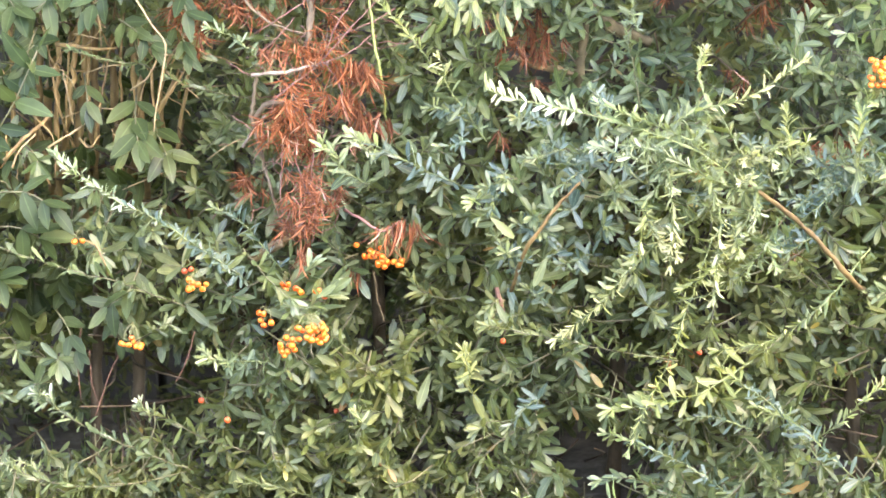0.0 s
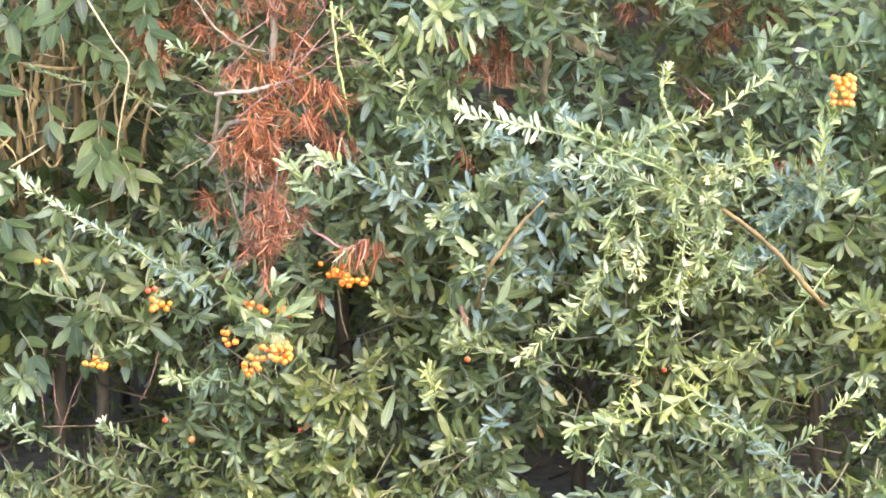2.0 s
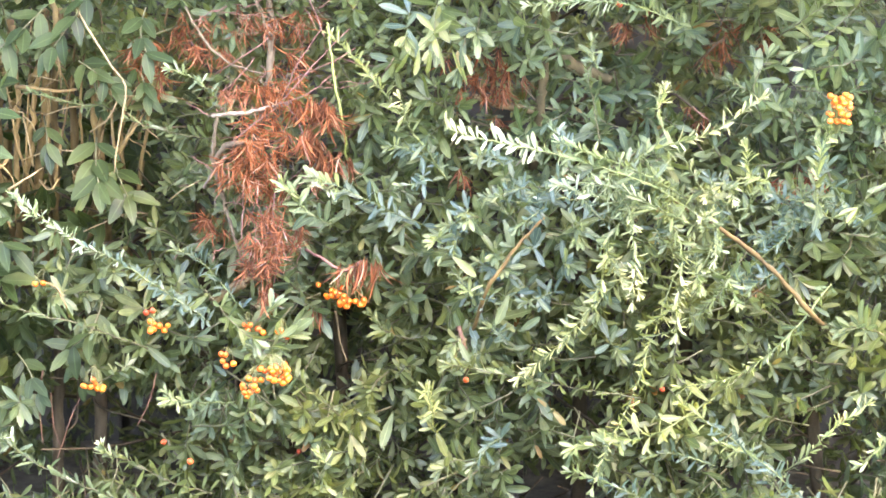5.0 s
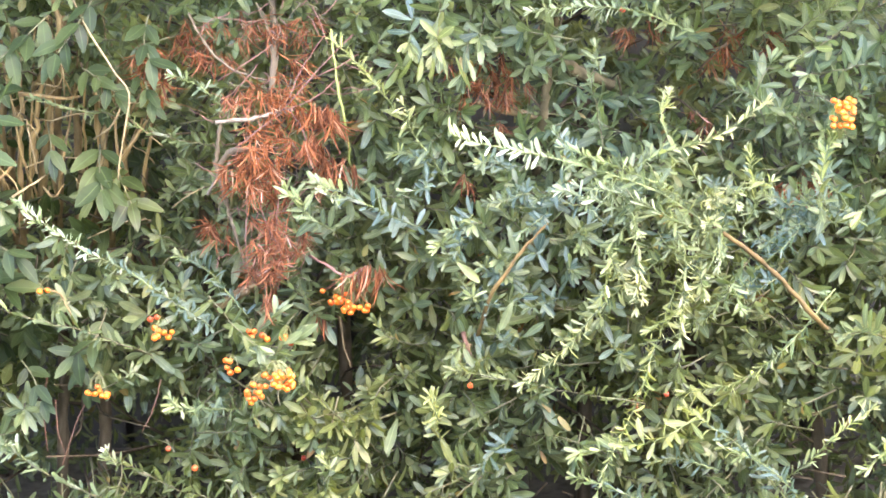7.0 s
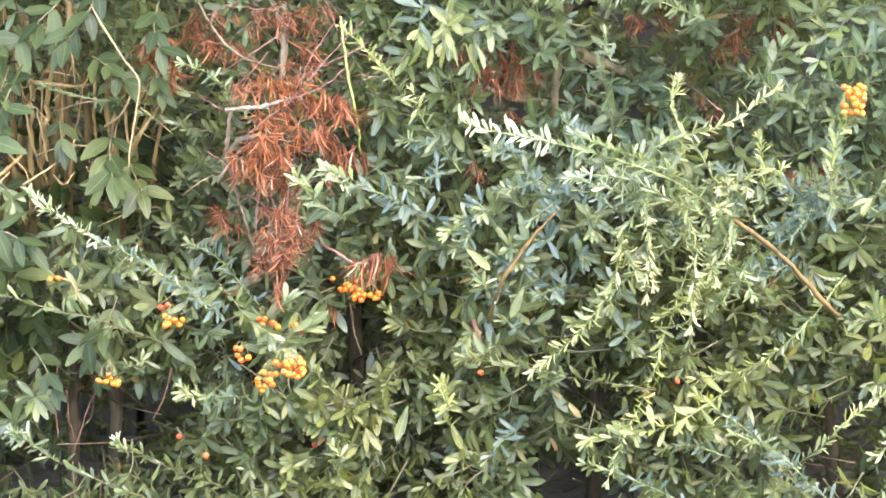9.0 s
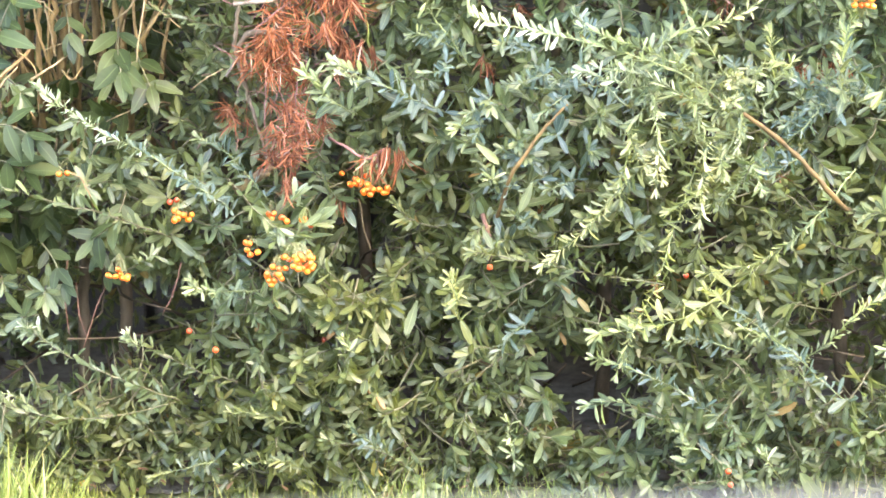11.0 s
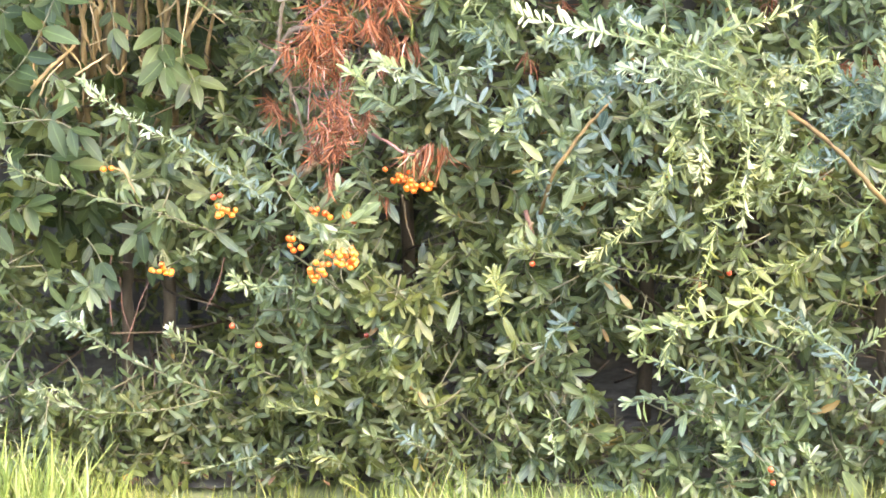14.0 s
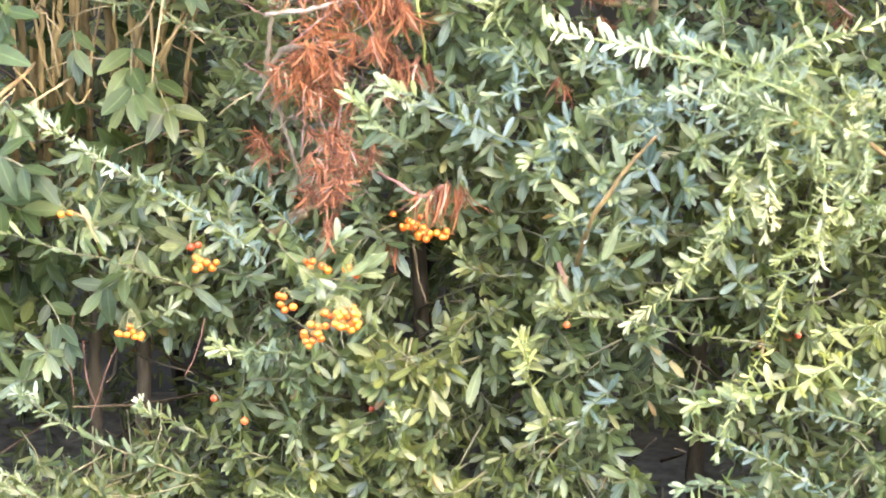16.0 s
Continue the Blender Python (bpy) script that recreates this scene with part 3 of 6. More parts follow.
# dead wood above the berries
stem_part("limb", [(-0.190, -0.050, 0.464), (-0.194, -0.060, 0.493), (-0.201, -0.070, 0.524), (-0.198, -0.080, 0.552), (-0.195, -0.090, 0.576)], 0.0024, 0.0019, mat_grey, dead_branch, knots=0.5, n=26, label='grey dead limb')
stem_part("limb", [(-0.199, -0.090, 0.576), (-0.172, -0.100, 0.580), (-0.150, -0.100, 0.584), (-0.118, -0.070, 0.586)], 0.0022, 0.0016, mat_pale_wood, dead_branch, knots=0.5, n=18, label='bleached dead limb')
stem_part("limb", [(-0.142, 0.000, 0.697), (-0.139, -0.030, 0.647), (-0.141, -0.050, 0.614), (-0.146, -0.050, 0.583), (-0.160, -0.030, 0.531)], 0.0044, 0.0028, mat_grey, dead_branch, knots=0.4, n=24)
stem_part("limb", [(-0.190, -0.050, 0.468), (-0.184, -0.060, 0.451), (-0.176, -0.050, 0.418), (-0.174, -0.030, 0.382)], 0.0019, 0.0012, mat_grey, dead_branch, knots=0.4)
stem_part("limb", [(-0.199, -0.050, 0.523), (-0.188, -0.060, 0.538), (-0.173, -0.060, 0.542), (-0.153, -0.040, 0.527)], 0.0034, 0.0026, mat_grey, dead_branch, knots=0.4)
stem_part("limb", [(-0.213, -0.050, 0.492), (-0.201, -0.060, 0.511), (-0.188, -0.060, 0.528)], 0.0018, 0.0012, mat_pale_wood, dead_branch, knots=0.4)
stem_part("limb", [(-0.105, -0.070, 0.428), (-0.083, -0.100, 0.422), (-0.062, -0.110, 0.415), (-0.045, -0.110, 0.425)], 0.0016, 0.001, mat_red, dead_branch)
stem_part("limb", [(-0.209, -0.020, 0.357), (-0.190, -0.030, 0.373), (-0.173, -0.040, 0.383)], 0.004, 0.0034, mat_bark, dead_branch, knots=0.4)
stem_part("limb", [(-0.229, -0.030, 0.683), (-0.210, -0.050, 0.652), (-0.180, -0.060, 0.627), (-0.142, -0.050, 0.612)], 0.0014, 0.0010, mat_grey, dead_branch, knots=0.4)
stem_part("twig", [(-0.055, -0.060, 0.663), (-0.084, -0.090, 0.637), (-0.113, -0.100, 0.606), (-0.135, -0.090, 0.585)], 0.0008, 0.0005, mat_red, dead_branch, n=10, sides=5)
stem_part("twig", [(-0.085, -0.050, 0.661), (-0.108, -0.080, 0.630), (-0.122, -0.100, 0.603)], 0.0008, 0.0005, mat_red, dead_branch, n=10, sides=5)
stem_part("twig", [(-0.050, -0.060, 0.642), (-0.073, -0.090, 0.631), (-0.102, -0.080, 0.618), (-0.127, -0.060, 0.603)], 0.0008, 0.0005, mat_red, dead_branch, n=10, sides=5)
stem_part("twig", [(-0.198, -0.060, 0.615), (-0.166, -0.090, 0.637), (-0.140, -0.080, 0.656)], 0.0008, 0.0005, mat_red, dead_branch, n=10, sides=5)
stem_part("twig", [(-0.195, -0.070, 0.593), (-0.172, -0.100, 0.615), (-0.154, -0.090, 0.637)], 0.0008, 0.0005, mat_red, dead_branch, n=10, sides=5)
stem_part("twig", [(-0.073, -0.070, 0.617), (-0.096, -0.100, 0.601), (-0.131, -0.100, 0.590)], 0.0008, 0.0005, mat_red, dead_branch, n=10, sides=5)
stem_part("twig", [(-0.132, -0.090, 0.584), (-0.154, -0.110, 0.570), (-0.179, -0.100, 0.551)], 0.0008, 0.0005, mat_red, dead_branch, n=10, sides=5)
stem_part("twig", [(-0.123, -0.080, 0.588), (-0.108, -0.100, 0.568), (-0.094, -0.090, 0.533)], 0.0008, 0.0005, mat_red, dead_branch, n=10, sides=5)
stem_part("twig", [(-0.170, -0.060, 0.488), (-0.170, -0.090, 0.464), (-0.170, -0.090, 0.415)], 0.0008, 0.0005, mat_red, dead_branch, n=10, sides=5)
stem_part("twig", [(-0.134, -0.070, 0.514), (-0.135, -0.100, 0.490), (-0.140, -0.090, 0.458)], 0.0008, 0.0005, mat_red, dead_branch, n=10, sides=5)
stem_part("twig", [(-0.225, -0.050, 0.526), (-0.204, -0.080, 0.518), (-0.187, -0.070, 0.502)], 0.0008, 0.0005, mat_red, dead_branch, n=10, sides=5)
stem_part("twig", [(-0.230, -0.040, 0.582), (-0.213, -0.070, 0.578), (-0.200, -0.080, 0.575)], 0.0008, 0.0005, mat_red, dead_branch, n=10, sides=5)
stem_part("twig", [(-0.158, -0.060, 0.500), (-0.150, -0.100, 0.472), (-0.133, -0.100, 0.436), (-0.138, -0.100, 0.399)], 0.0008, 0.0005, mat_red, dead_branch, n=10, sides=5)
for i in range(110):
    # short bare twigs, thickest round the upper stem
    low = i < 38
    x, z = (RNG.normal(-0.146, 0.022), RNG.uniform(0.395, 0.52)) if low else (RNG.normal(-0.125, 0.045), RNG.uniform(0.52, 0.71))
    y = RNG.uniform(-0.07, -0.02)
    run = np.array([RNG.normal(0, 0.024), RNG.uniform(-0.05, -0.01), RNG.normal(-0.004, 0.017)])
    a = np.array([x, y, z])
    stem_part("twig", [a, a + run * 0.5 + RNG.normal(0, 0.004, 3), a + run], 0.0007, 0.0004, mat_grey if i % 3 == 0 else mat_red, dead_branch, n=7, sides=4, seed=i)
# ochre stems and straw twigs of the broad-leaved shrub
stem_part("stem", [(-0.450, 0.200, 0.326), (-0.435, 0.100, 0.436), (-0.430, 0.070, 0.507), (-0.424, 0.060, 0.572), (-0.429, 0.080, 0.650)], 0.0037, 0.0030, mat_ochre, broad_shrub, seed=0, knots=0.3, n=24, wander=0.0012)
stem_part("stem", [(-0.468, 0.220, 0.314), (-0.435, 0.120, 0.432), (-0.415, 0.070, 0.519), (-0.404, 0.060, 0.584), (-0.391, 0.060, 0.671)], 0.0040, 0.0032, mat_ochre, broad_shrub, seed=1, knots=0.3, n=24, wander=0.0012)
stem_part("stem", [(-0.424, 0.240, 0.309), (-0.419, 0.140, 0.414), (-0.411, 0.100, 0.488), (-0.398, 0.080, 0.556), (-0.393, 0.080, 0.613), (-0.397, 0.100, 0.679)], 0.0061, 0.0049, mat_ochre, broad_shrub, seed=2, knots=0.3, n=24, wander=0.0012)
stem_part("stem", [(-0.414, 0.240, 0.309), (-0.400, 0.140, 0.428), (-0.392, 0.120, 0.510), (-0.390, 0.100, 0.578), (-0.379, 0.100, 0.666)], 0.0050, 0.0040, mat_ochre, broad_shrub, seed=3, knots=0.3, n=24, wander=0.0012)
stem_part("stem", [(-0.386, 0.240, 0.323), (-0.355, 0.140, 0.428), (-0.341, 0.080, 0.511), (-0.330, 0.070, 0.576), (-0.325, 0.080, 0.656)], 0.0040, 0.0032, mat_ochre, broad_shrub, seed=4, knots=0.3, n=24, wander=0.0012)
stem_part("stem", [(-0.359, 0.240, 0.323), (-0.342, 0.160, 0.423), (-0.344, 0.120, 0.497), (-0.349, 0.120, 0.562), (-0.349, 0.120, 0.639)], 0.0047, 0.0037, mat_ochre, broad_shrub, seed=5, knots=0.3, n=24, wander=0.0012)
stem_part("stem", [(-0.511, 0.200, 0.333), (-0.496, 0.120, 0.432), (-0.483, 0.100, 0.501), (-0.483, 0.090, 0.567), (-0.473, 0.100, 0.654)], 0.0036, 0.0029, mat_ochre, broad_shrub, seed=6, knots=0.3, n=24, wander=0.0012)
stem_part("stem", [(-0.491, 0.240, 0.316), (-0.480, 0.160, 0.423), (-0.462, 0.130, 0.495), (-0.454, 0.120, 0.568), (-0.455, 0.120, 0.651)], 0.0043, 0.0035, mat_ochre, broad_shrub, seed=7, knots=0.3, n=24, wander=0.0012)
stem_part("stem", [(-0.328, 0.240, 0.337), (-0.319, 0.150, 0.452), (-0.320, 0.120, 0.517), (-0.306, 0.100, 0.578), (-0.285, 0.100, 0.654)], 0.0032, 0.0026, mat_ochre, broad_shrub, seed=8, knots=0.3, n=24, wander=0.0012)
stem_part("stem", [(-0.399, 0.260, 0.312), (-0.382, 0.180, 0.419), (-0.376, 0.160, 0.490), (-0.379, 0.150, 0.557), (-0.370, 0.150, 0.648)], 0.0054, 0.0043, mat_ochre, broad_shrub, seed=9, knots=0.3, n=24, wander=0.0012)
stem_part("stem", [(-0.459, 0.280, 0.307), (-0.465, 0.220, 0.411), (-0.462, 0.200, 0.482), (-0.452, 0.200, 0.549), (-0.452, 0.200, 0.641)], 0.0058, 0.0046, mat_ochre, broad_shrub, seed=10, knots=0.3, n=24, wander=0.0012)
stem_part("stem", [(-0.312, 0.280, 0.314), (-0.306, 0.220, 0.411), (-0.308, 0.200, 0.482), (-0.301, 0.200, 0.549), (-0.283, 0.200, 0.641)], 0.0043, 0.0035, mat_ochre, broad_shrub, seed=11, knots=0.3, n=24, wander=0.0012)
stem_part("stem", [(-0.379, 0.020, 0.695), (-0.370, 0.000, 0.667), (-0.372, 0.000, 0.646), (-0.389, 0.030, 0.620), (-0.410, 0.060, 0.591)], 0.0036, 0.0029, mat_ochre, broad_shrub, seed=12, knots=0.3, n=24, wander=0.0012)
stem_part("twig", [(-0.472, -0.030, 0.473), (-0.451, -0.030, 0.496), (-0.435, -0.010, 0.508), (-0.427, 0.020, 0.517)], 0.0024, 0.0016, mat_ochre, broad_shrub, seed=0, knots=0.3, n=12, wander=0.0002)
stem_part("twig", [(-0.464, -0.030, 0.465), (-0.456, -0.030, 0.483), (-0.439, -0.020, 0.500)], 0.0012, 0.0008, mat_straw, broad_shrub, seed=1, knots=0.3, n=12, wander=0.0002)
stem_part("twig", [(-0.469, -0.030, 0.479), (-0.471, -0.020, 0.492), (-0.472, -0.010, 0.499)], 0.0014, 0.0009, mat_ochre, broad_shrub, seed=2, knots=0.3, n=12, wander=0.0002)
stem_part("twig", [(-0.420, 0.020, 0.591), (-0.393, 0.010, 0.590), (-0.369, 0.010, 0.587), (-0.356, 0.030, 0.586)], 0.0026, 0.0017, mat_ochre, broad_shrub, seed=3, knots=0.3, n=12, wander=0.0002)
stem_part("twig", [(-0.426, -0.020, 0.485), (-0.404, -0.020, 0.499), (-0.387, -0.010, 0.509), (-0.382, 0.010, 0.515)], 0.0014, 0.0009, mat_straw, broad_shrub, seed=4, knots=0.3, n=12, wander=0.0002)
stem_part("twig", [(-0.401, 0.000, 0.507), (-0.403, -0.010, 0.534), (-0.410, 0.000, 0.563)], 0.0012, 0.0007, mat_straw, broad_shrub, seed=5, knots=0.3, n=12, wander=0.0002)
stem_part("twig", [(-0.397, 0.000, 0.606), (-0.378, -0.010, 0.604), (-0.368, 0.000, 0.600)], 0.0009, 0.0006, mat_straw, broad_shrub, seed=6, knots=0.3, n=12, wander=0.0002)
stem_part("twig", [(-0.368, 0.000, 0.592), (-0.367, -0.010, 0.620), (-0.374, 0.000, 0.636)], 0.0009, 0.0006, mat_straw, broad_shrub, seed=7, knots=0.3, n=12, wander=0.0002)
stem_part("twig", [(-0.395, -0.020, 0.590), (-0.369, -0.030, 0.586), (-0.335, -0.020, 0.575)], 0.0009, 0.0006, mat_greenstem, broad_shrub, seed=8, knots=0.3, n=12, wander=0.0002)
stem_part("twig", [(-0.387, 0.000, 0.563), (-0.359, -0.020, 0.574), (-0.335, -0.010, 0.574)], 0.0009, 0.0006, mat_straw, broad_shrub, seed=9, knots=0.3, n=12, wander=0.0002)
stem_part("twig", [(-0.335, -0.020, 0.548), (-0.313, -0.040, 0.566), (-0.302, -0.040, 0.589), (-0.294, -0.050, 0.604)], 0.0012, 0.0008, mat_straw, broad_shrub, seed=10, knots=0.3, n=12, wander=0.0002)
stem_part("twig", [(-0.276, 0.000, 0.606), (-0.288, -0.010, 0.589), (-0.301, 0.000, 0.566), (-0.310, 0.020, 0.535)], 0.0022, 0.0014, mat_ochre, broad_shrub, seed=11, knots=0.3, n=12, wander=0.0002)
stem_part("twig", [(-0.268, 0.020, 0.612), (-0.285, 0.010, 0.586), (-0.297, 0.020, 0.566)], 0.0017, 0.0011, mat_ochre, broad_shrub, seed=12, knots=0.3, n=12, wander=0.0002)
stem_part("twig", [(-0.319, 0.000, 0.581), (-0.286, -0.020, 0.586), (-0.262, -0.010, 0.576)], 0.0009, 0.0006, mat_straw, broad_shrub, seed=13, knots=0.3, n=12, wander=0.0002)
stem_part("twig", [(-0.296, -0.020, 0.568), (-0.279, -0.030, 0.557), (-0.262, -0.020, 0.539)], 0.0012, 0.0007, mat_straw, broad_shrub, seed=14, knots=0.3, n=12, wander=0.0002)
stem_part("twig", [(-0.316, 0.020, 0.513), (-0.296, 0.000, 0.541), (-0.282, 0.020, 0.560)], 0.0024, 0.0016, mat_ochre, broad_shrub, seed=15, knots=0.3, n=12, wander=0.0002)
stem_part("twig", [(-0.443, 0.000, 0.516), (-0.420, -0.020, 0.495), (-0.421, -0.010, 0.447)], 0.0012, 0.0007, mat_ochre, broad_shrub, seed=16, knots=0.3, n=12, wander=0.0002)
stem_part("twig", [(-0.455, 0.000, 0.526), (-0.463, -0.020, 0.554), (-0.476, -0.010, 0.571)], 0.0013, 0.0008, mat_ochre, broad_shrub, seed=17, knots=0.3, n=12, wander=0.0002)
stem_part("twig", [(-0.428, 0.000, 0.438), (-0.438, -0.010, 0.465), (-0.451, 0.000, 0.475)], 0.0011, 0.0007, mat_ochre, broad_shrub, seed=18, knots=0.3, n=12, wander=0.0002)
stem_part("twig", [(-0.254, -0.020, 0.472), (-0.235, -0.040, 0.489), (-0.218, -0.030, 0.496)], 0.0008, 0.0005, mat_straw, broad_shrub, seed=19, knots=0.3, n=12, wander=0.0002)
stem_part("twig", [(-0.395, 0.000, 0.492), (-0.383, -0.010, 0.483), (-0.372, 0.000, 0.495)], 0.0014, 0.0009, mat_ochre, broad_shrub, seed=20, knots=0.3, n=12, wander=0.0002)
for i in range(11):
    # slim stems that rise behind the thick ones and lean apart
    x = -0.470 + 0.019 * i + RNG.uniform(-0.005, 0.005)
    lean = (x + 0.38) * 0.35 + RNG.normal(0, 0.022)
    stem_part("stem", [(x - lean, 0.13, 0.42), (x - lean * 0.3, RNG.uniform(0.05, 0.1), 0.50), (x + lean * 0.3, RNG.uniform(0.04, 0.1), 0.58), (x + lean, 0.07, 0.67)], RNG.uniform(0.0016, 0.0028), 0.0014, mat_ochre, broad_shrub, seed=60 + i, knots=0.2, n=18, wander=0.0006)
for i in range(26):
    # thin dead twigs between the stems
    a = np.array([RNG.uniform(-0.49, -0.28), RNG.uniform(0.0, 0.06), RNG.uniform(0.43, 0.64)])
    run = np.array([RNG.normal(0, 0.03), RNG.uniform(-0.05, 0.0), RNG.normal(0.01, 0.03)])
    stem_part("twig", [a, a + run * 0.5 + RNG.normal(0, 0.005, 3), a + run], 0.0012, 0.0007, mat_straw if i % 3 == 0 else mat_ochre, broad_shrub, n=8, sides=4, seed=i)
stem_part("twig", [(-0.357, -0.020, 0.711), (-0.334, -0.060, 0.674), (-0.317, -0.080, 0.652), (-0.301, -0.090, 0.628), (-0.288, -0.090, 0.608), (-0.293, -0.090, 0.572), (-0.300, -0.085, 0.541), (-0.304, -0.080, 0.515)], 0.0011, 0.0008, mat_straw, broad_shrub, label='pale bent straw-coloured twig', n=22, wander=0.0002)
sprig(broad_shrub, [(-0.376, -0.040, 0.684), (-0.398, -0.060, 0.663), (-0.425, -0.080, 0.642)], 7, 0.041)
sprig(broad_shrub, [(-0.328, -0.040, 0.702), (-0.344, -0.060, 0.674), (-0.363, -0.080, 0.648)], 7, 0.041)
sprig(broad_shrub, [(-0.518, -0.040, 0.576), (-0.475, -0.080, 0.564), (-0.421, -0.110, 0.611)], 8, 0.045)
sprig(broad_shrub, [(-0.541, -0.050, 0.449), (-0.474, -0.100, 0.508), (-0.442, -0.120, 0.554), (-0.415, -0.130, 0.608)], 10, 0.045)
sprig(broad_shrub, [(-0.332, 0.000, 0.538), (-0.327, -0.050, 0.520), (-0.321, -0.080, 0.504)], 7, 0.043)
sprig(broad_shrub, [(-0.315, 0.000, 0.513), (-0.302, -0.040, 0.496), (-0.292, -0.070, 0.487)], 6, 0.038)
sprig(broad_shrub, [(-0.559, -0.050, 0.449), (-0.505, -0.080, 0.446), (-0.441, -0.100, 0.454), (-0.412, -0.100, 0.439)], 8, 0.043)
sprig(broad_shrub, [(-0.564, -0.040, 0.384), (-0.507, -0.080, 0.406), (-0.455, -0.100, 0.417), (-0.429, -0.080, 0.400)], 7, 0.041)
sprig(broad_shrub, [(-0.545, -0.030, 0.312), (-0.501, -0.060, 0.345), (-0.470, -0.080, 0.357)], 6, 0.049)
sprig(broad_shrub, [(-0.503, -0.030, 0.683), (-0.461, -0.070, 0.664), (-0.439, -0.100, 0.645)], 8, 0.041)
sprig(broad_shrub, [(-0.272, -0.020, 0.681), (-0.276, -0.040, 0.660), (-0.269, -0.060, 0.639)], 5, 0.037)
sprig(broad_shrub, [(-0.552, -0.060, 0.543), (-0.512, -0.120, 0.624), (-0.484, -0.130, 0.672)], 10, 0.045)
sprig(broad_shrub, [(-0.424, -0.020, 0.303), (-0.409, -0.040, 0.289), (-0.399, -0.050, 0.267)], 5, 0.030)
sprig(broad_shrub, [(-0.380, -0.020, 0.322), (-0.359, -0.040, 0.308), (-0.353, -0.040, 0.277)], 5, 0.028)
sprig(broad_shrub, [(-0.328, -0.030, 0.363), (-0.337, -0.060, 0.339), (-0.361, -0.070, 0.320)], 6, 0.034)
sprig(broad_shrub, [(-0.345, -0.020, 0.624), (-0.324, -0.050, 0.617), (-0.306, -0.060, 0.604)], 7, 0.033)
sprig(broad_shrub, [(-0.390, 0.020, 0.560), (-0.384, -0.010, 0.545), (-0.381, -0.020, 0.528)], 4, 0.030)
sprig(broad_shrub, [(-0.335, 0.020, 0.600), (-0.328, -0.010, 0.588), (-0.322, -0.020, 0.575)], 4, 0.026)
sprig(broad_shrub, [(-0.426, -0.060, 0.621), (-0.431, -0.090, 0.602), (-0.433, -0.100, 0.581)], 8, 0.034)
sprig(broad_shrub, [(-0.291, -0.020, 0.621), (-0.276, -0.040, 0.611), (-0.271, -0.050, 0.592)], 5, 0.028)
# long shoots
shoot(shrub_a, [(-0.305, -0.020, 0.571), (-0.331, -0.040, 0.581), (-0.360, -0.050, 0.589), (-0.391, -0.050, 0.596)], 14, 0.018, "dark", tip=0.3)
shoot(shrub_a, [(-0.209, -0.020, 0.539), (-0.234, -0.040, 0.547), (-0.260, -0.050, 0.559), (-0.289, -0.050, 0.565)], 16, 0.020, "dark", tip=0.2)
shoot(shrub_b, [(0.320, -0.130, 0.463), (0.262, -0.170, 0.505), (0.196, -0.190, 0.536), (0.135, -0.198, 0.557), (0.110, -0.200, 0.563)], 26, 0.022, "pale", tip=0.3, spread=50, label='arching shoot with leaves coloured pale for sunlight')
end, line = stem_part("shoot", [(0.135, -0.198, 0.557), (0.110, -0.200, 0.563), (0.072, -0.200, 0.571), (0.044, -0.200, 0.580)], 0.0008, 0.0005, mat_greenstem, shrub_b, "shoot tip coloured whitish for full sun, with ascending leaves", n=26, sides=5, wander=0.0003)
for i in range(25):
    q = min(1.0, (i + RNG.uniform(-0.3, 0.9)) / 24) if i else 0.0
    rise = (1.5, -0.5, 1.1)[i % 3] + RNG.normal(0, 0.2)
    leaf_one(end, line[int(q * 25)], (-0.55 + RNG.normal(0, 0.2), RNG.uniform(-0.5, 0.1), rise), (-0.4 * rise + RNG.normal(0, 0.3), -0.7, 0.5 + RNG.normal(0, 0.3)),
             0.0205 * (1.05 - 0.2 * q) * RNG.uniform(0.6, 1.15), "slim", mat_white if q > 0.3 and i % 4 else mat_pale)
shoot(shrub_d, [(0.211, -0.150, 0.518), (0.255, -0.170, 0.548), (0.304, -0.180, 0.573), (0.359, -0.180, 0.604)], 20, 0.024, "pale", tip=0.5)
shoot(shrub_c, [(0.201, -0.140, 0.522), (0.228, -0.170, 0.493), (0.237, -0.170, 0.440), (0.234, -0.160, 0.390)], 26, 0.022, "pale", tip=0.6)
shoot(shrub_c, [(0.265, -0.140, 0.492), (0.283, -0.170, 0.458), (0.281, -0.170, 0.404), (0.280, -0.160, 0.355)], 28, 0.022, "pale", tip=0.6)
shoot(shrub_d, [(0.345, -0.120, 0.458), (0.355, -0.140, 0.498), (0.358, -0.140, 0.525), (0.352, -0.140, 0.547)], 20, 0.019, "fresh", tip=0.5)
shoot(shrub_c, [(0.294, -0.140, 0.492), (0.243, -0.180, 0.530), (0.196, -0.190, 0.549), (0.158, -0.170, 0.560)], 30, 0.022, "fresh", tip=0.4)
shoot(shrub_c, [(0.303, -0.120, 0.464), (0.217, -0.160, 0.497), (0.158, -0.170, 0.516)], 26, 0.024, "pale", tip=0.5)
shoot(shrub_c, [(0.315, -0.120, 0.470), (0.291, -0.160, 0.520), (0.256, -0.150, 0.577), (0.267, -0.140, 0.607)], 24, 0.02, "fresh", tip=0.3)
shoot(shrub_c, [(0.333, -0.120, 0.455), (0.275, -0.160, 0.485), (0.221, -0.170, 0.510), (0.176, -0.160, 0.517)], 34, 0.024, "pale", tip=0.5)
shoot(shrub_c, [(0.327, -0.120, 0.461), (0.312, -0.150, 0.429), (0.284, -0.150, 0.387), (0.251, -0.140, 0.360)], 30, 0.022, "fresh", tip=0.5)
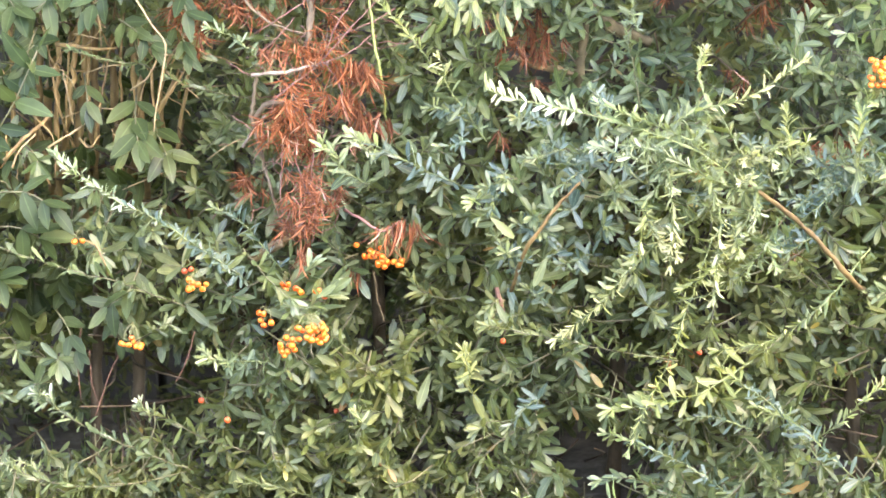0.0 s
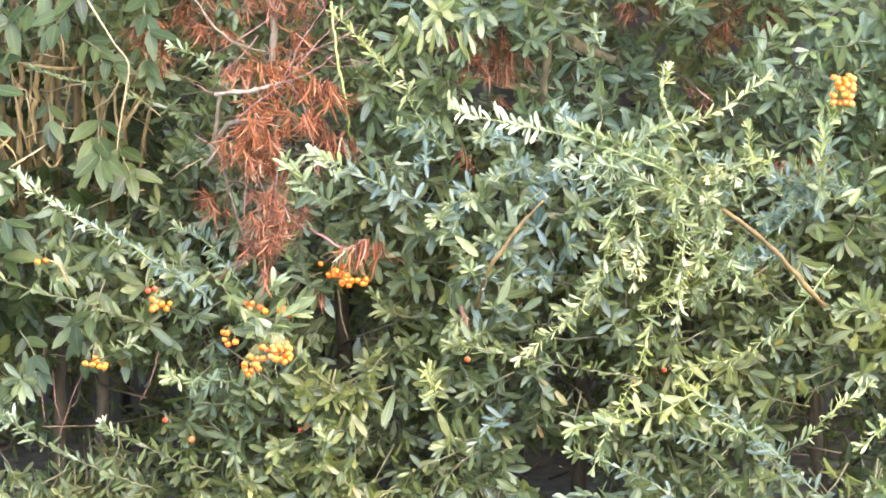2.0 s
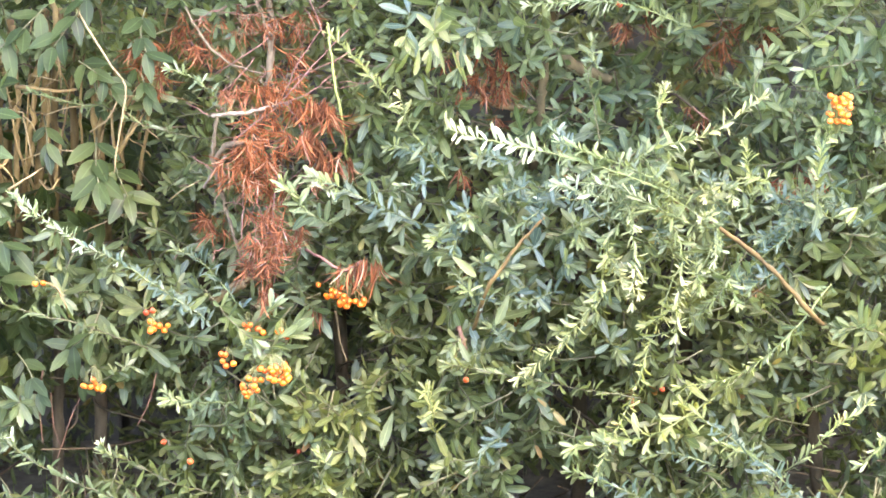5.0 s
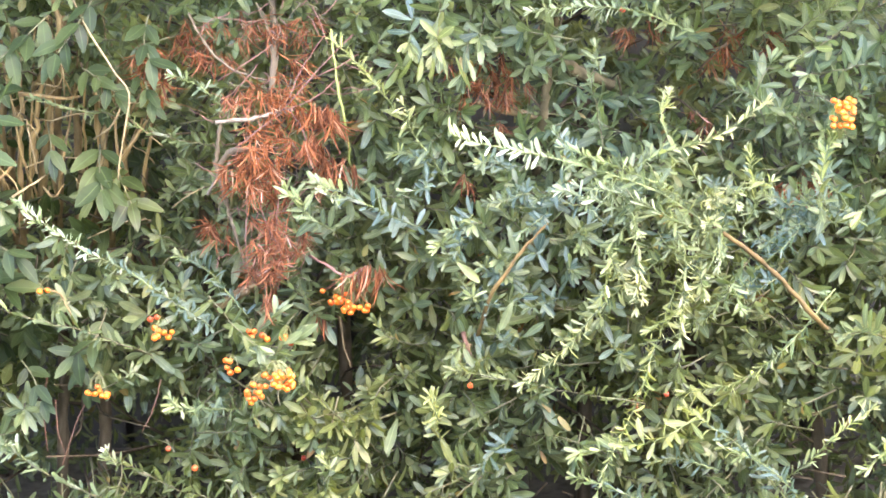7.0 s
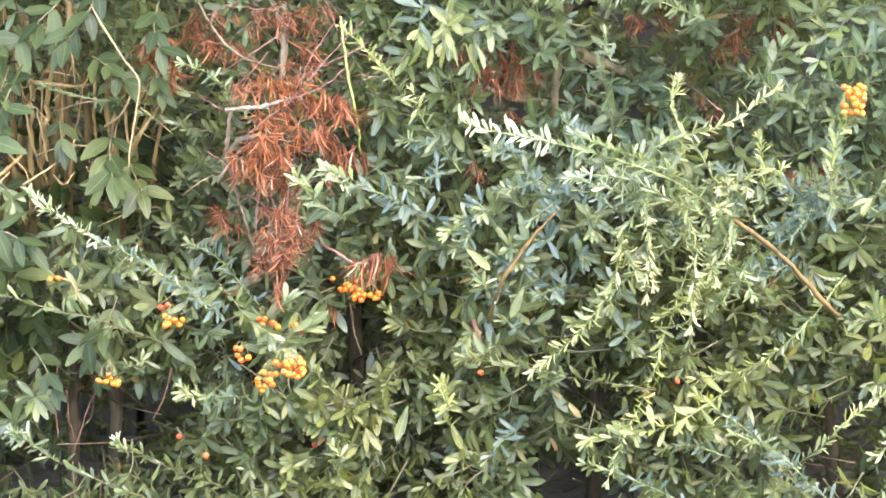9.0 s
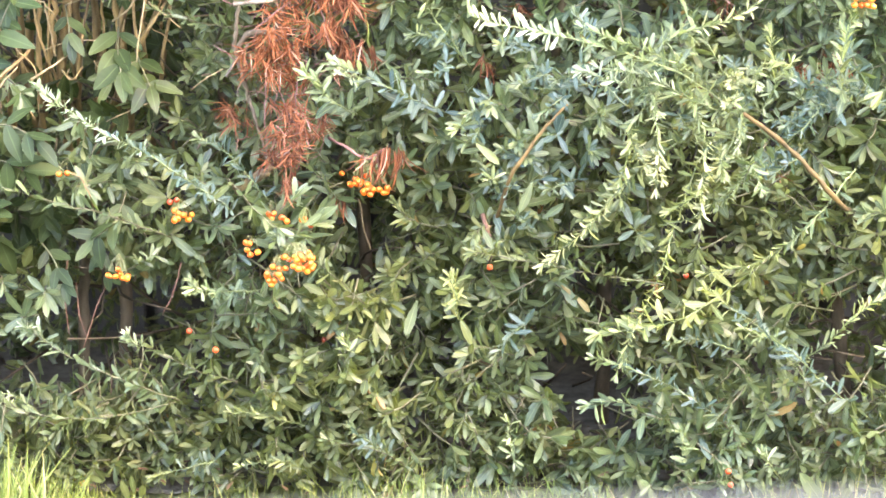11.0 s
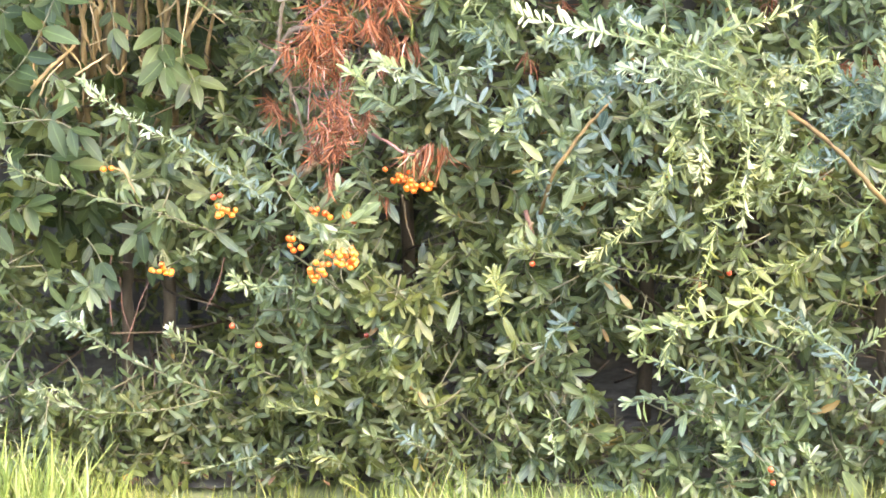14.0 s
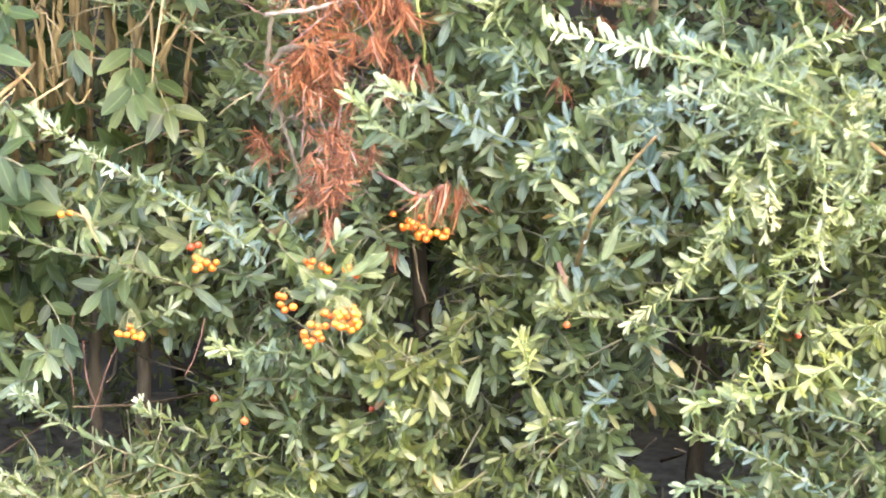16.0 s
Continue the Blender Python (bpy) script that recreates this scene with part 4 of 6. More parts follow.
shoot(shrub_c, [(0.242, -0.140, 0.487), (0.212, -0.160, 0.467), (0.207, -0.160, 0.431), (0.199, -0.150, 0.399)], 22, 0.022, "fresh", tip=0.5)
shoot(shrub_d, [(0.356, -0.130, 0.436), (0.331, -0.150, 0.405), (0.308, -0.150, 0.375)], 22, 0.02, "dark", tip=0.5)
shoot(shrub_d, [(0.300, -0.140, 0.487), (0.337, -0.160, 0.514), (0.373, -0.150, 0.518)], 18, 0.02, "fresh", tip=0.5)
shoot(shrub_c, [(0.270, -0.110, 0.432), (0.216, -0.130, 0.394), (0.163, -0.140, 0.351), (0.119, -0.140, 0.304)], 36, 0.023, "pale", tip=0.6)
shoot(shrub_b, [(0.253, -0.080, 0.263), (0.177, -0.120, 0.286), (0.105, -0.130, 0.305), (0.048, -0.130, 0.316)], 26, 0.022, "dark", tip=0.3)
shoot(shrub_c, [(0.284, -0.100, 0.405), (0.255, -0.130, 0.339), (0.234, -0.150, 0.283), (0.216, -0.160, 0.237), (0.195, -0.160, 0.189)], 36, 0.018, "tip", tip=0.5)
shoot(shrub_c, [(0.331, -0.090, 0.266), (0.273, -0.130, 0.245), (0.223, -0.150, 0.237), (0.178, -0.150, 0.231)], 18, 0.026, "tip", tip=0.45, form='oval')
shoot(shrub_d, [(0.455, -0.080, 0.388), (0.402, -0.120, 0.343), (0.348, -0.130, 0.302), (0.289, -0.130, 0.289)], 34, 0.02, "fresh", tip=0.5)
shoot(shrub_d, [(0.419, -0.060, 0.134), (0.362, -0.100, 0.205), (0.314, -0.130, 0.253), (0.293, -0.130, 0.271)], 24, 0.022, "bluetip", tip=0.35)
shoot(shrub_d, [(0.381, -0.060, 0.154), (0.423, -0.100, 0.196), (0.454, -0.120, 0.234), (0.489, -0.120, 0.265)], 26, 0.021, "fresh", tip=0.6)
shoot(shrub_d, [(0.522, -0.060, 0.068), (0.437, -0.100, 0.148), (0.384, -0.120, 0.193), (0.334, -0.120, 0.224)], 30, 0.021, "bluetip", tip=0.2)
shoot(shrub_c, [(0.353, -0.060, 0.068), (0.285, -0.100, 0.135), (0.227, -0.120, 0.174), (0.175, -0.130, 0.197)], 30, 0.021, "bluetip", tip=0.2)
shoot(shrub_d, [(0.451, -0.100, 0.460), (0.424, -0.130, 0.496), (0.432, -0.140, 0.540), (0.442, -0.140, 0.575)], 22, 0.022, "fresh", tip=0.5, form='oval')
shoot(shrub_c, [(0.296, -0.080, 0.665), (0.239, -0.120, 0.691), (0.187, -0.130, 0.699), (0.129, -0.130, 0.694)], 32, 0.021, "pale", tip=0.5)
shoot(shrub_d, [(0.543, -0.100, 0.460), (0.511, -0.130, 0.502), (0.484, -0.150, 0.503), (0.467, -0.150, 0.486)], 2, 0.03, "fresh", tip=0.3, form='oval')
shoot(shrub_c, [(0.208, -0.050, 0.535), (0.196, -0.070, 0.581), (0.189, -0.080, 0.618), (0.197, -0.080, 0.648)], 22, 0.02, "dark", tip=0.4)
shoot(shrub_d, [(0.418, -0.040, 0.564), (0.377, -0.070, 0.587), (0.345, -0.080, 0.606)], 14, 0.024, "dark", tip=0.3)
shoot(shrub_d, [(0.395, -0.050, 0.649), (0.429, -0.090, 0.684), (0.472, -0.100, 0.714)], 16, 0.03, "dark", tip=0.3, form='oval')
shoot(shrub_c, [(0.296, -0.060, 0.088), (0.242, -0.100, 0.122), (0.204, -0.120, 0.142), (0.170, -0.130, 0.145)], 18, 0.024, "dark", tip=0.4, form='oval')
shoot(shrub_a, [(-0.206, -0.100, 0.356), (-0.243, -0.140, 0.394), (-0.286, -0.170, 0.434), (-0.335, -0.180, 0.469), (-0.391, -0.180, 0.508)], 78, 0.0138, "grey", tip=0.40, spread=68, form='oval', label='straight shoot with leaves coloured pale for sunlight')
shoot(shrub_a, [(-0.273, -0.080, 0.138), (-0.335, -0.120, 0.177), (-0.388, -0.140, 0.215), (-0.424, -0.150, 0.246)], 37, 0.018, "dark", tip=0.35, form='oval')
shoot(shrub_a, [(-0.211, -0.080, 0.160), (-0.252, -0.100, 0.180), (-0.292, -0.120, 0.204), (-0.319, -0.130, 0.224)], 27, 0.018, "dark", tip=0.2, form='oval')
shoot(shrub_a, [(-0.279, -0.080, 0.138), (-0.354, -0.120, 0.142), (-0.417, -0.140, 0.149), (-0.467, -0.140, 0.165)], 35, 0.018, "dark", tip=0.3, form='oval')
shoot(shrub_a, [(-0.275, -0.080, 0.323), (-0.341, -0.120, 0.358), (-0.396, -0.140, 0.386), (-0.460, -0.140, 0.407), (-0.494, -0.140, 0.430)], 34, 0.018, "dark", tip=0.15, form='oval')
shoot(shrub_b, [(0.046, -0.060, 0.500), (0.006, -0.100, 0.574), (-0.028, -0.120, 0.610), (-0.054, -0.130, 0.643), (-0.074, -0.130, 0.666)], 30, 0.021, "fresh", tip=0.5)
shoot(shrub_a, [(-0.171, -0.030, 0.556), (-0.193, -0.060, 0.588), (-0.214, -0.080, 0.609), (-0.241, -0.090, 0.626)], 16, 0.019, "fresh", tip=0.4)
shoot(shrub_b, [(0.022, -0.050, 0.449), (-0.026, -0.100, 0.478), (-0.061, -0.120, 0.500), (-0.093, -0.120, 0.515)], 26, 0.023, "bluetip", tip=0.3, form='oval')
shoot(shrub_b, [(-0.075, -0.050, 0.449), (-0.097, -0.090, 0.476), (-0.126, -0.110, 0.503)], 12, 0.023, "fresh", tip=0.4, form='oval')
shoot(shrub_b, [(-0.034, -0.040, 0.199), (-0.075, -0.090, 0.256), (-0.116, -0.120, 0.299), (-0.157, -0.120, 0.333)], 16, 0.024, "dark", tip=0.1, form='oval')
shoot(shrub_b, [(-0.211, -0.100, 0.393), (-0.180, -0.130, 0.364), (-0.158, -0.150, 0.351)], 8, 0.028, "dark", tip=0.1, form='oval')
shoot(shrub_b, [(-0.159, -0.090, 0.303), (-0.161, -0.110, 0.334), (-0.153, -0.125, 0.362), (-0.141, -0.130, 0.377)], 6, 0.034, "dark", tip=0.0, form='oval', label='leafy spur beside the berries')
shoot(shrub_b, [(-0.170, -0.110, 0.324), (-0.148, -0.125, 0.338), (-0.124, -0.130, 0.348)], 4, 0.038, "dark", tip=0.0, form='oval')
stem_part("stem", [(-0.078, -0.070, 0.670), (-0.073, -0.080, 0.624), (-0.067, -0.080, 0.588), (-0.063, -0.070, 0.557), (-0.060, -0.040, 0.518)], 0.0015, 0.0012, mat_lime, shrub_b, n=16, label='upright yellow-green stem')
shoot(shrub_b, [(0.032, -0.050, 0.215), (0.028, -0.090, 0.250), (0.028, -0.110, 0.281)], 9, 0.024, "tip", tip=0.5)
shoot(shrub_b, [(-0.083, -0.060, 0.167), (-0.088, -0.080, 0.189), (-0.091, -0.090, 0.209)], 7, 0.018, "tip", tip=0.5)
shoot(shrub_a, [(-0.186, -0.060, 0.257), (-0.220, -0.100, 0.269), (-0.252, -0.120, 0.279)], 14, 0.022, "fresh", tip=0.3)
shoot(shrub_b, [(-0.139, -0.060, 0.101), (-0.187, -0.090, 0.125), (-0.216, -0.100, 0.132)], 12, 0.02, "fresh", tip=0.3)
shoot(shrub_b, [(-0.009, -0.050, 0.031), (-0.052, -0.090, 0.079), (-0.113, -0.100, 0.099)], 16, 0.022, "dark", tip=0.3)
shoot(shrub_b, [(-0.141, -0.050, 0.045), (-0.175, -0.090, 0.070), (-0.208, -0.100, 0.070)], 10, 0.02, "fresh", tip=0.4)
shoot(shrub_c, [(0.092, -0.050, 0.045), (0.087, -0.090, 0.089), (0.083, -0.100, 0.116)], 9, 0.02, "tip", tip=0.5)
shoot(shrub_c, [(0.286, -0.050, 0.031), (0.272, -0.090, 0.070), (0.273, -0.100, 0.099)], 9, 0.024, "tip", tip=0.4)
shoot(shrub_d, [(0.400, -0.050, 0.011), (0.374, -0.090, 0.053), (0.360, -0.100, 0.073)], 9, 0.024, "fresh", tip=0.4)
shoot(shrub_b, [(0.091, -0.050, 0.176), (0.059, -0.080, 0.199), (0.040, -0.100, 0.193)], 10, 0.026, "dark", tip=0.3, form='oval')
shoot(shrub_b, [(-0.015, -0.040, 0.328), (-0.027, -0.080, 0.344), (-0.035, -0.090, 0.359)], 8, 0.022, "dark", tip=0.4)
shoot(shrub_d, [(0.555, -0.050, 0.305), (0.501, -0.100, 0.343), (0.461, -0.120, 0.349)], 18, 0.026, "dark", tip=0.4, form='oval')
shoot(shrub_d, [(0.568, -0.050, 0.176), (0.519, -0.100, 0.218), (0.486, -0.120, 0.199)], 18, 0.024, "fresh", tip=0.4)
shoot(shrub_d, [(0.427, -0.080, 0.480), (0.404, -0.120, 0.452), (0.368, -0.130, 0.424), (0.328, -0.130, 0.391), (0.297, -0.120, 0.361)], 34, 0.0185, "blue", tip=0.3)
shoot(shrub_d, [(0.450, -0.080, 0.486), (0.422, -0.110, 0.474), (0.392, -0.120, 0.455), (0.366, -0.120, 0.437)], 22, 0.019, "blue", tip=0.3)
shoot(shrub_d, [(0.487, -0.080, 0.456), (0.445, -0.110, 0.480), (0.408, -0.120, 0.488)], 18, 0.02, "blue", tip=0.3)
shoot(shrub_c, [(0.221, -0.050, 0.449), (0.176, -0.090, 0.482), (0.128, -0.100, 0.484), (0.086, -0.100, 0.490)], 24, 0.021, "blue", tip=0.2)
shoot(shrub_c, [(0.334, -0.080, 0.186), (0.288, -0.110, 0.212), (0.257, -0.120, 0.209)], 16, 0.02, "blue", tip=0.3)
shoot(shrub_b, [(0.040, -0.050, 0.511), (0.009, -0.090, 0.536), (-0.014, -0.100, 0.544)], 14, 0.02, "blue", tip=0.3)
shoot(shrub_a, [(-0.171, -0.080, 0.363), (-0.211, -0.100, 0.417), (-0.239, -0.110, 0.438)], 16, 0.02, "blue", tip=0.2)
shoot(shrub_b, [(-0.040, -0.050, 0.058), (-0.070, -0.090, 0.092), (-0.088, -0.100, 0.109)], 10, 0.024, "blue", tip=0.3)
shoot(shrub_a, [(-0.241, -0.050, 0.058), (-0.268, -0.090, 0.066), (-0.304, -0.100, 0.060)], 14, 0.02, "blue", tip=0.3)
shoot(shrub_c, [(0.109, -0.050, 0.215), (0.089, -0.090, 0.215), (0.070, -0.100, 0.193)], 10, 0.024, "blue", tip=0.2)
shoot(shrub_b, [(0.086, -0.060, 0.313), (0.074, -0.100, 0.319), (0.058, -0.115, 0.317)], 8, 0.024, "blue", tip=0.3, form='oval')
shoot(shrub_b, [(0.090, -0.060, 0.308), (0.080, -0.100, 0.315), (0.067, -0.115, 0.315)], 8, 0.024, "dark", tip=0.3, form='slim')
shoot(shrub_c, [(0.131, -0.060, 0.384), (0.120, -0.100, 0.384), (0.106, -0.115, 0.379)], 8, 0.024, "blue", tip=0.3, form='slim')
shoot(shrub_b, [(0.086, -0.060, 0.454), (0.078, -0.100, 0.466), (0.066, -0.115, 0.471)], 8, 0.024, "dark", tip=0.3, form='oval')
shoot(shrub_c, [(0.172, -0.060, 0.443), (0.177, -0.100, 0.455), (0.179, -0.115, 0.461)], 8, 0.024, "dark", tip=0.3, form='oval')
shoot(shrub_c, [(0.172, -0.060, 0.407), (0.174, -0.100, 0.417), (0.172, -0.115, 0.420)], 8, 0.024, "blue", tip=0.3, form='oval')
shoot(shrub_c, [(0.161, -0.060, 0.377), (0.146, -0.100, 0.381), (0.127, -0.115, 0.380)], 8, 0.024, "blue", tip=0.3, form='slim')
shoot(shrub_c, [(0.187, -0.060, 0.326), (0.177, -0.100, 0.340), (0.165, -0.115, 0.348)], 8, 0.024, "dark", tip=0.3, form='oval')
shoot(shrub_b, [(0.072, -0.060, 0.368), (0.071, -0.100, 0.383), (0.066, -0.115, 0.392)], 8, 0.024, "fresh", tip=0.3, form='slim')
shoot(shrub_c, [(0.140, -0.060, 0.428), (0.128, -0.100, 0.436), (0.113, -0.115, 0.439)], 8, 0.024, "blue", tip=0.3, form='oval')
shoot(shrub_c, [(0.109, -0.060, 0.322), (0.102, -0.100, 0.340), (0.090, -0.115, 0.352)], 8, 0.024, "blue", tip=0.3, form='slim')
shoot(shrub_c, [(0.091, -0.060, 0.413), (0.094, -0.100, 0.425), (0.094, -0.115, 0.431)], 8, 0.024, "dark", tip=0.3, form='oval')
shoot(shrub_c, [(0.073, -0.060, 0.359), (0.084, -0.100, 0.377), (0.091, -0.115, 0.389)], 8, 0.024, "blue", tip=0.3, form='slim')
shoot(shrub_b, [(0.064, -0.060, 0.338), (0.059, -0.100, 0.340), (0.050, -0.115, 0.334)], 8, 0.024, "dark", tip=0.3, form='oval')
shoot(shrub_b, [(0.068, -0.060, 0.373), (0.064, -0.100, 0.395), (0.055, -0.115, 0.410)], 8, 0.024, "blue", tip=0.3, form='slim')
shoot(shrub_c, [(0.182, -0.060, 0.452), (0.183, -0.100, 0.454), (0.181, -0.115, 0.450)], 8, 0.024, "fresh", tip=0.3, form='oval')
shoot(shrub_c, [(0.202, -0.060, 0.382), (0.204, -0.100, 0.379), (0.203, -0.115, 0.369)], 8, 0.024, "blue", tip=0.3, form='oval')
shoot(shrub_b, [(0.043, -0.060, 0.437), (0.039, -0.100, 0.444), (0.030, -0.115, 0.445)], 8, 0.024, "fresh", tip=0.3, form='slim')
shoot(shrub_c, [(0.105, -0.060, 0.403), (0.107, -0.100, 0.413), (0.104, -0.115, 0.416)], 8, 0.024, "blue", tip=0.3, form='oval')
shoot(shrub_c, [(0.218, -0.060, 0.327), (0.222, -0.100, 0.329), (0.224, -0.115, 0.325)], 8, 0.024, "blue", tip=0.3, form='oval')
shoot(shrub_c, [(0.107, -0.060, 0.393), (0.095, -0.100, 0.411), (0.079, -0.115, 0.423)], 8, 0.024, "blue", tip=0.3, form='slim')
shoot(shrub_c, [(0.203, -0.060, 0.339), (0.196, -0.100, 0.361), (0.186, -0.115, 0.375)], 8, 0.024, "dark", tip=0.3, form='oval')
shoot(shrub_d, [(0.315, -0.120, 0.480), (0.301, -0.150, 0.472), (0.292, -0.160, 0.453)], 9, 0.018, "blue", tip=0.7)
shoot(shrub_d, [(0.331, -0.120, 0.491), (0.316, -0.150, 0.483), (0.305, -0.160, 0.477)], 9, 0.018, "pale", tip=0.7)
shoot(shrub_c, [(0.216, -0.120, 0.434), (0.219, -0.150, 0.426), (0.223, -0.160, 0.412)], 9, 0.018, "pale", tip=0.7)
shoot(shrub_d, [(0.306, -0.120, 0.433), (0.304, -0.150, 0.425), (0.304, -0.160, 0.405)], 9, 0.018, "fresh", tip=0.7)
shoot(shrub_c, [(0.279, -0.120, 0.502), (0.273, -0.150, 0.494), (0.270, -0.160, 0.481)], 9, 0.018, "fresh", tip=0.7)
shoot(shrub_c, [(0.199, -0.120, 0.448), (0.207, -0.150, 0.440), (0.215, -0.160, 0.424)], 9, 0.018, "blue", tip=0.7)
shoot(shrub_c, [(0.234, -0.120, 0.499), (0.232, -0.150, 0.491), (0.233, -0.160, 0.471)], 9, 0.018, "grey", tip=0.7)
shoot(shrub_d, [(0.331, -0.120, 0.449), (0.323, -0.150, 0.442), (0.318, -0.160, 0.432)], 9, 0.018, "grey", tip=0.7)
shoot(shrub_d, [(0.325, -0.120, 0.513), (0.330, -0.150, 0.505), (0.336, -0.160, 0.497)], 9, 0.018, "grey", tip=0.7)
shoot(shrub_c, [(0.260, -0.120, 0.461), (0.268, -0.150, 0.453), (0.276, -0.160, 0.445)], 9, 0.018, "blue", tip=0.7)
shoot(shrub_d, [(0.299, -0.120, 0.430), (0.301, -0.150, 0.422), (0.304, -0.160, 0.403)], 9, 0.018, "grey", tip=0.7)
shoot(shrub_d, [(0.332, -0.120, 0.469), (0.325, -0.150, 0.462), (0.321, -0.160, 0.450)], 9, 0.018, "blue", tip=0.7)
shoot(shrub_d, [(0.332, -0.120, 0.483), (0.318, -0.150, 0.475), (0.308, -0.160, 0.468)], 9, 0.018, "blue", tip=0.7)
shoot(shrub_d, [(0.317, -0.120, 0.515), (0.311, -0.150, 0.507), (0.308, -0.160, 0.500)], 9, 0.018, "grey", tip=0.7)
shoot(shrub_d, [(0.358, -0.120, 0.521), (0.362, -0.150, 0.513), (0.368, -0.160, 0.504)], 9, 0.018, "blue", tip=0.7)
shoot(shrub_c, [(0.237, -0.120, 0.506), (0.228, -0.150, 0.498), (0.222, -0.160, 0.486)], 9, 0.018, "blue", tip=0.7)
shoot(shrub_c, [(0.240, -0.120, 0.425), (0.239, -0.150, 0.417), (0.241, -0.160, 0.400)], 9, 0.018, "grey", tip=0.7)
shoot(shrub_c, [(0.277, -0.120, 0.533), (0.264, -0.150, 0.524), (0.256, -0.160, 0.518)], 9, 0.018, "fresh", tip=0.7)
shoot(shrub_d, [(0.328, -0.120, 0.412), (0.335, -0.150, 0.405), (0.343, -0.160, 0.388)], 9, 0.018, "fresh", tip=0.7)
shoot(shrub_c, [(0.200, -0.120, 0.509), (0.192, -0.150, 0.500), (0.187, -0.160, 0.494)], 9, 0.018, "blue", tip=0.7)
shoot(shrub_d, [(0.454, -0.080, 0.468), (0.443, -0.110, 0.486), (0.431, -0.120, 0.500)], 9, 0.021, "blue", tip=0.2)
shoot(shrub_d, [(0.440, -0.080, 0.446), (0.424, -0.110, 0.459), (0.406, -0.120, 0.467)], 9, 0.021, "blue", tip=0.2)
shoot(shrub_d, [(0.428, -0.080, 0.456), (0.421, -0.110, 0.479), (0.414, -0.120, 0.497)], 9, 0.021, "blue", tip=0.2)
shoot(shrub_d, [(0.456, -0.080, 0.492), (0.441, -0.110, 0.507), (0.424, -0.120, 0.518)], 9, 0.021, "blue", tip=0.2)
shoot(shrub_d, [(0.446, -0.080, 0.513), (0.437, -0.110, 0.533), (0.426, -0.120, 0.548)], 9, 0.021, "blue", tip=0.2)
shoot(shrub_d, [(0.416, -0.080, 0.446), (0.403, -0.110, 0.464), (0.388, -0.120, 0.476)], 9, 0.021, "blue", tip=0.2)
shoot(shrub_d, [(0.393, -0.080, 0.437), (0.377, -0.110, 0.447), (0.360, -0.120, 0.452)], 9, 0.021, "blue", tip=0.2)
shoot(shrub_d, [(0.409, -0.080, 0.474), (0.394, -0.110, 0.488), (0.378, -0.120, 0.497)], 9, 0.021, "blue", tip=0.2)
shoot(shrub_d, [(0.370, -0.080, 0.400), (0.353, -0.110, 0.401), (0.335, -0.120, 0.398)], 9, 0.021, "blue", tip=0.2)
shoot(shrub_d, [(0.394, -0.080, 0.400), (0.380, -0.110, 0.400), (0.364, -0.120, 0.395)], 9, 0.021, "blue", tip=0.2)
shoot(shrub_c, [(0.164, -0.080, 0.507), (0.151, -0.110, 0.504), (0.135, -0.120, 0.497)], 9, 0.021, "blue", tip=0.2)
shoot(shrub_c, [(0.129, -0.080, 0.495), (0.115, -0.110, 0.497), (0.097, -0.120, 0.494)], 9, 0.021, "blue", tip=0.2)
shoot(shrub_c, [(0.105, -0.080, 0.519), (0.092, -0.110, 0.530), (0.076, -0.120, 0.536)], 9, 0.021, "blue", tip=0.2)
shoot(shrub_c, [(0.176, -0.080, 0.534), (0.167, -0.110, 0.550), (0.155, -0.120, 0.563)], 9, 0.021, "blue", tip=0.2)
shoot(shrub_c, [(0.147, -0.080, 0.474), (0.134, -0.110, 0.470), (0.118, -0.120, 0.461)], 9, 0.021, "blue", tip=0.2)
shoot(shrub_b, [(0.069, -0.080, 0.474), (0.059, -0.110, 0.471), (0.045, -0.120, 0.464)], 9, 0.021, "blue", tip=0.2)
shoot(shrub_b, [(0.057, -0.080, 0.449), (0.050, -0.110, 0.442), (0.039, -0.120, 0.431)], 9, 0.021, "blue", tip=0.2)
shoot(shrub_b, [(0.021, -0.080, 0.510), (0.012, -0.110, 0.510), (-0.002, -0.120, 0.506)], 9, 0.021, "blue", tip=0.2)
shoot(shrub_b, [(0.057, -0.020, 0.711), (0.045, -0.070, 0.682), (0.035, -0.100, 0.650)], 9, 0.036, "dark", tip=0.3, form='oval', spread=70)
shoot(shrub_b, [(0.069, -0.030, 0.683), (0.062, -0.070, 0.652), (0.059, -0.080, 0.624)], 7, 0.032, "dark", tip=0.3, form='oval', spread=70)
shoot(shrub_d, [(0.486, -0.030, 0.683), (0.443, -0.080, 0.659), (0.405, -0.100, 0.639)], 9, 0.027, "dark", tip=0.3, form='oval', spread=70)
shoot(shrub_d, [(0.495, -0.030, 0.623), (0.456, -0.080, 0.624), (0.419, -0.090, 0.620)], 8, 0.026, "dark", tip=0.3, form='oval', spread=70)
shoot(shrub_d, [(0.385, -0.020, 0.554), (0.364, -0.070, 0.599), (0.380, -0.080, 0.630)], 7, 0.03, "dark", tip=0.3, form='oval', spread=70)
shoot(shrub_c, [(0.163, -0.030, 0.382), (0.120, -0.080, 0.456), (0.102, -0.090, 0.476)], 5, 0.032, "dark", tip=0.3, form='oval', spread=70)
shoot(shrub_b, [(0.090, -0.030, 0.376), (0.073, -0.080, 0.410), (0.051, -0.100, 0.427)], 3, 0.04, "dark", tip=0.3, form='oval', spread=70)
shoot(shrub_c, [(0.090, -0.030, 0.312), (0.100, -0.080, 0.351), (0.106, -0.090, 0.378)], 4, 0.036, "dark", tip=0.3, form='oval', spread=70)
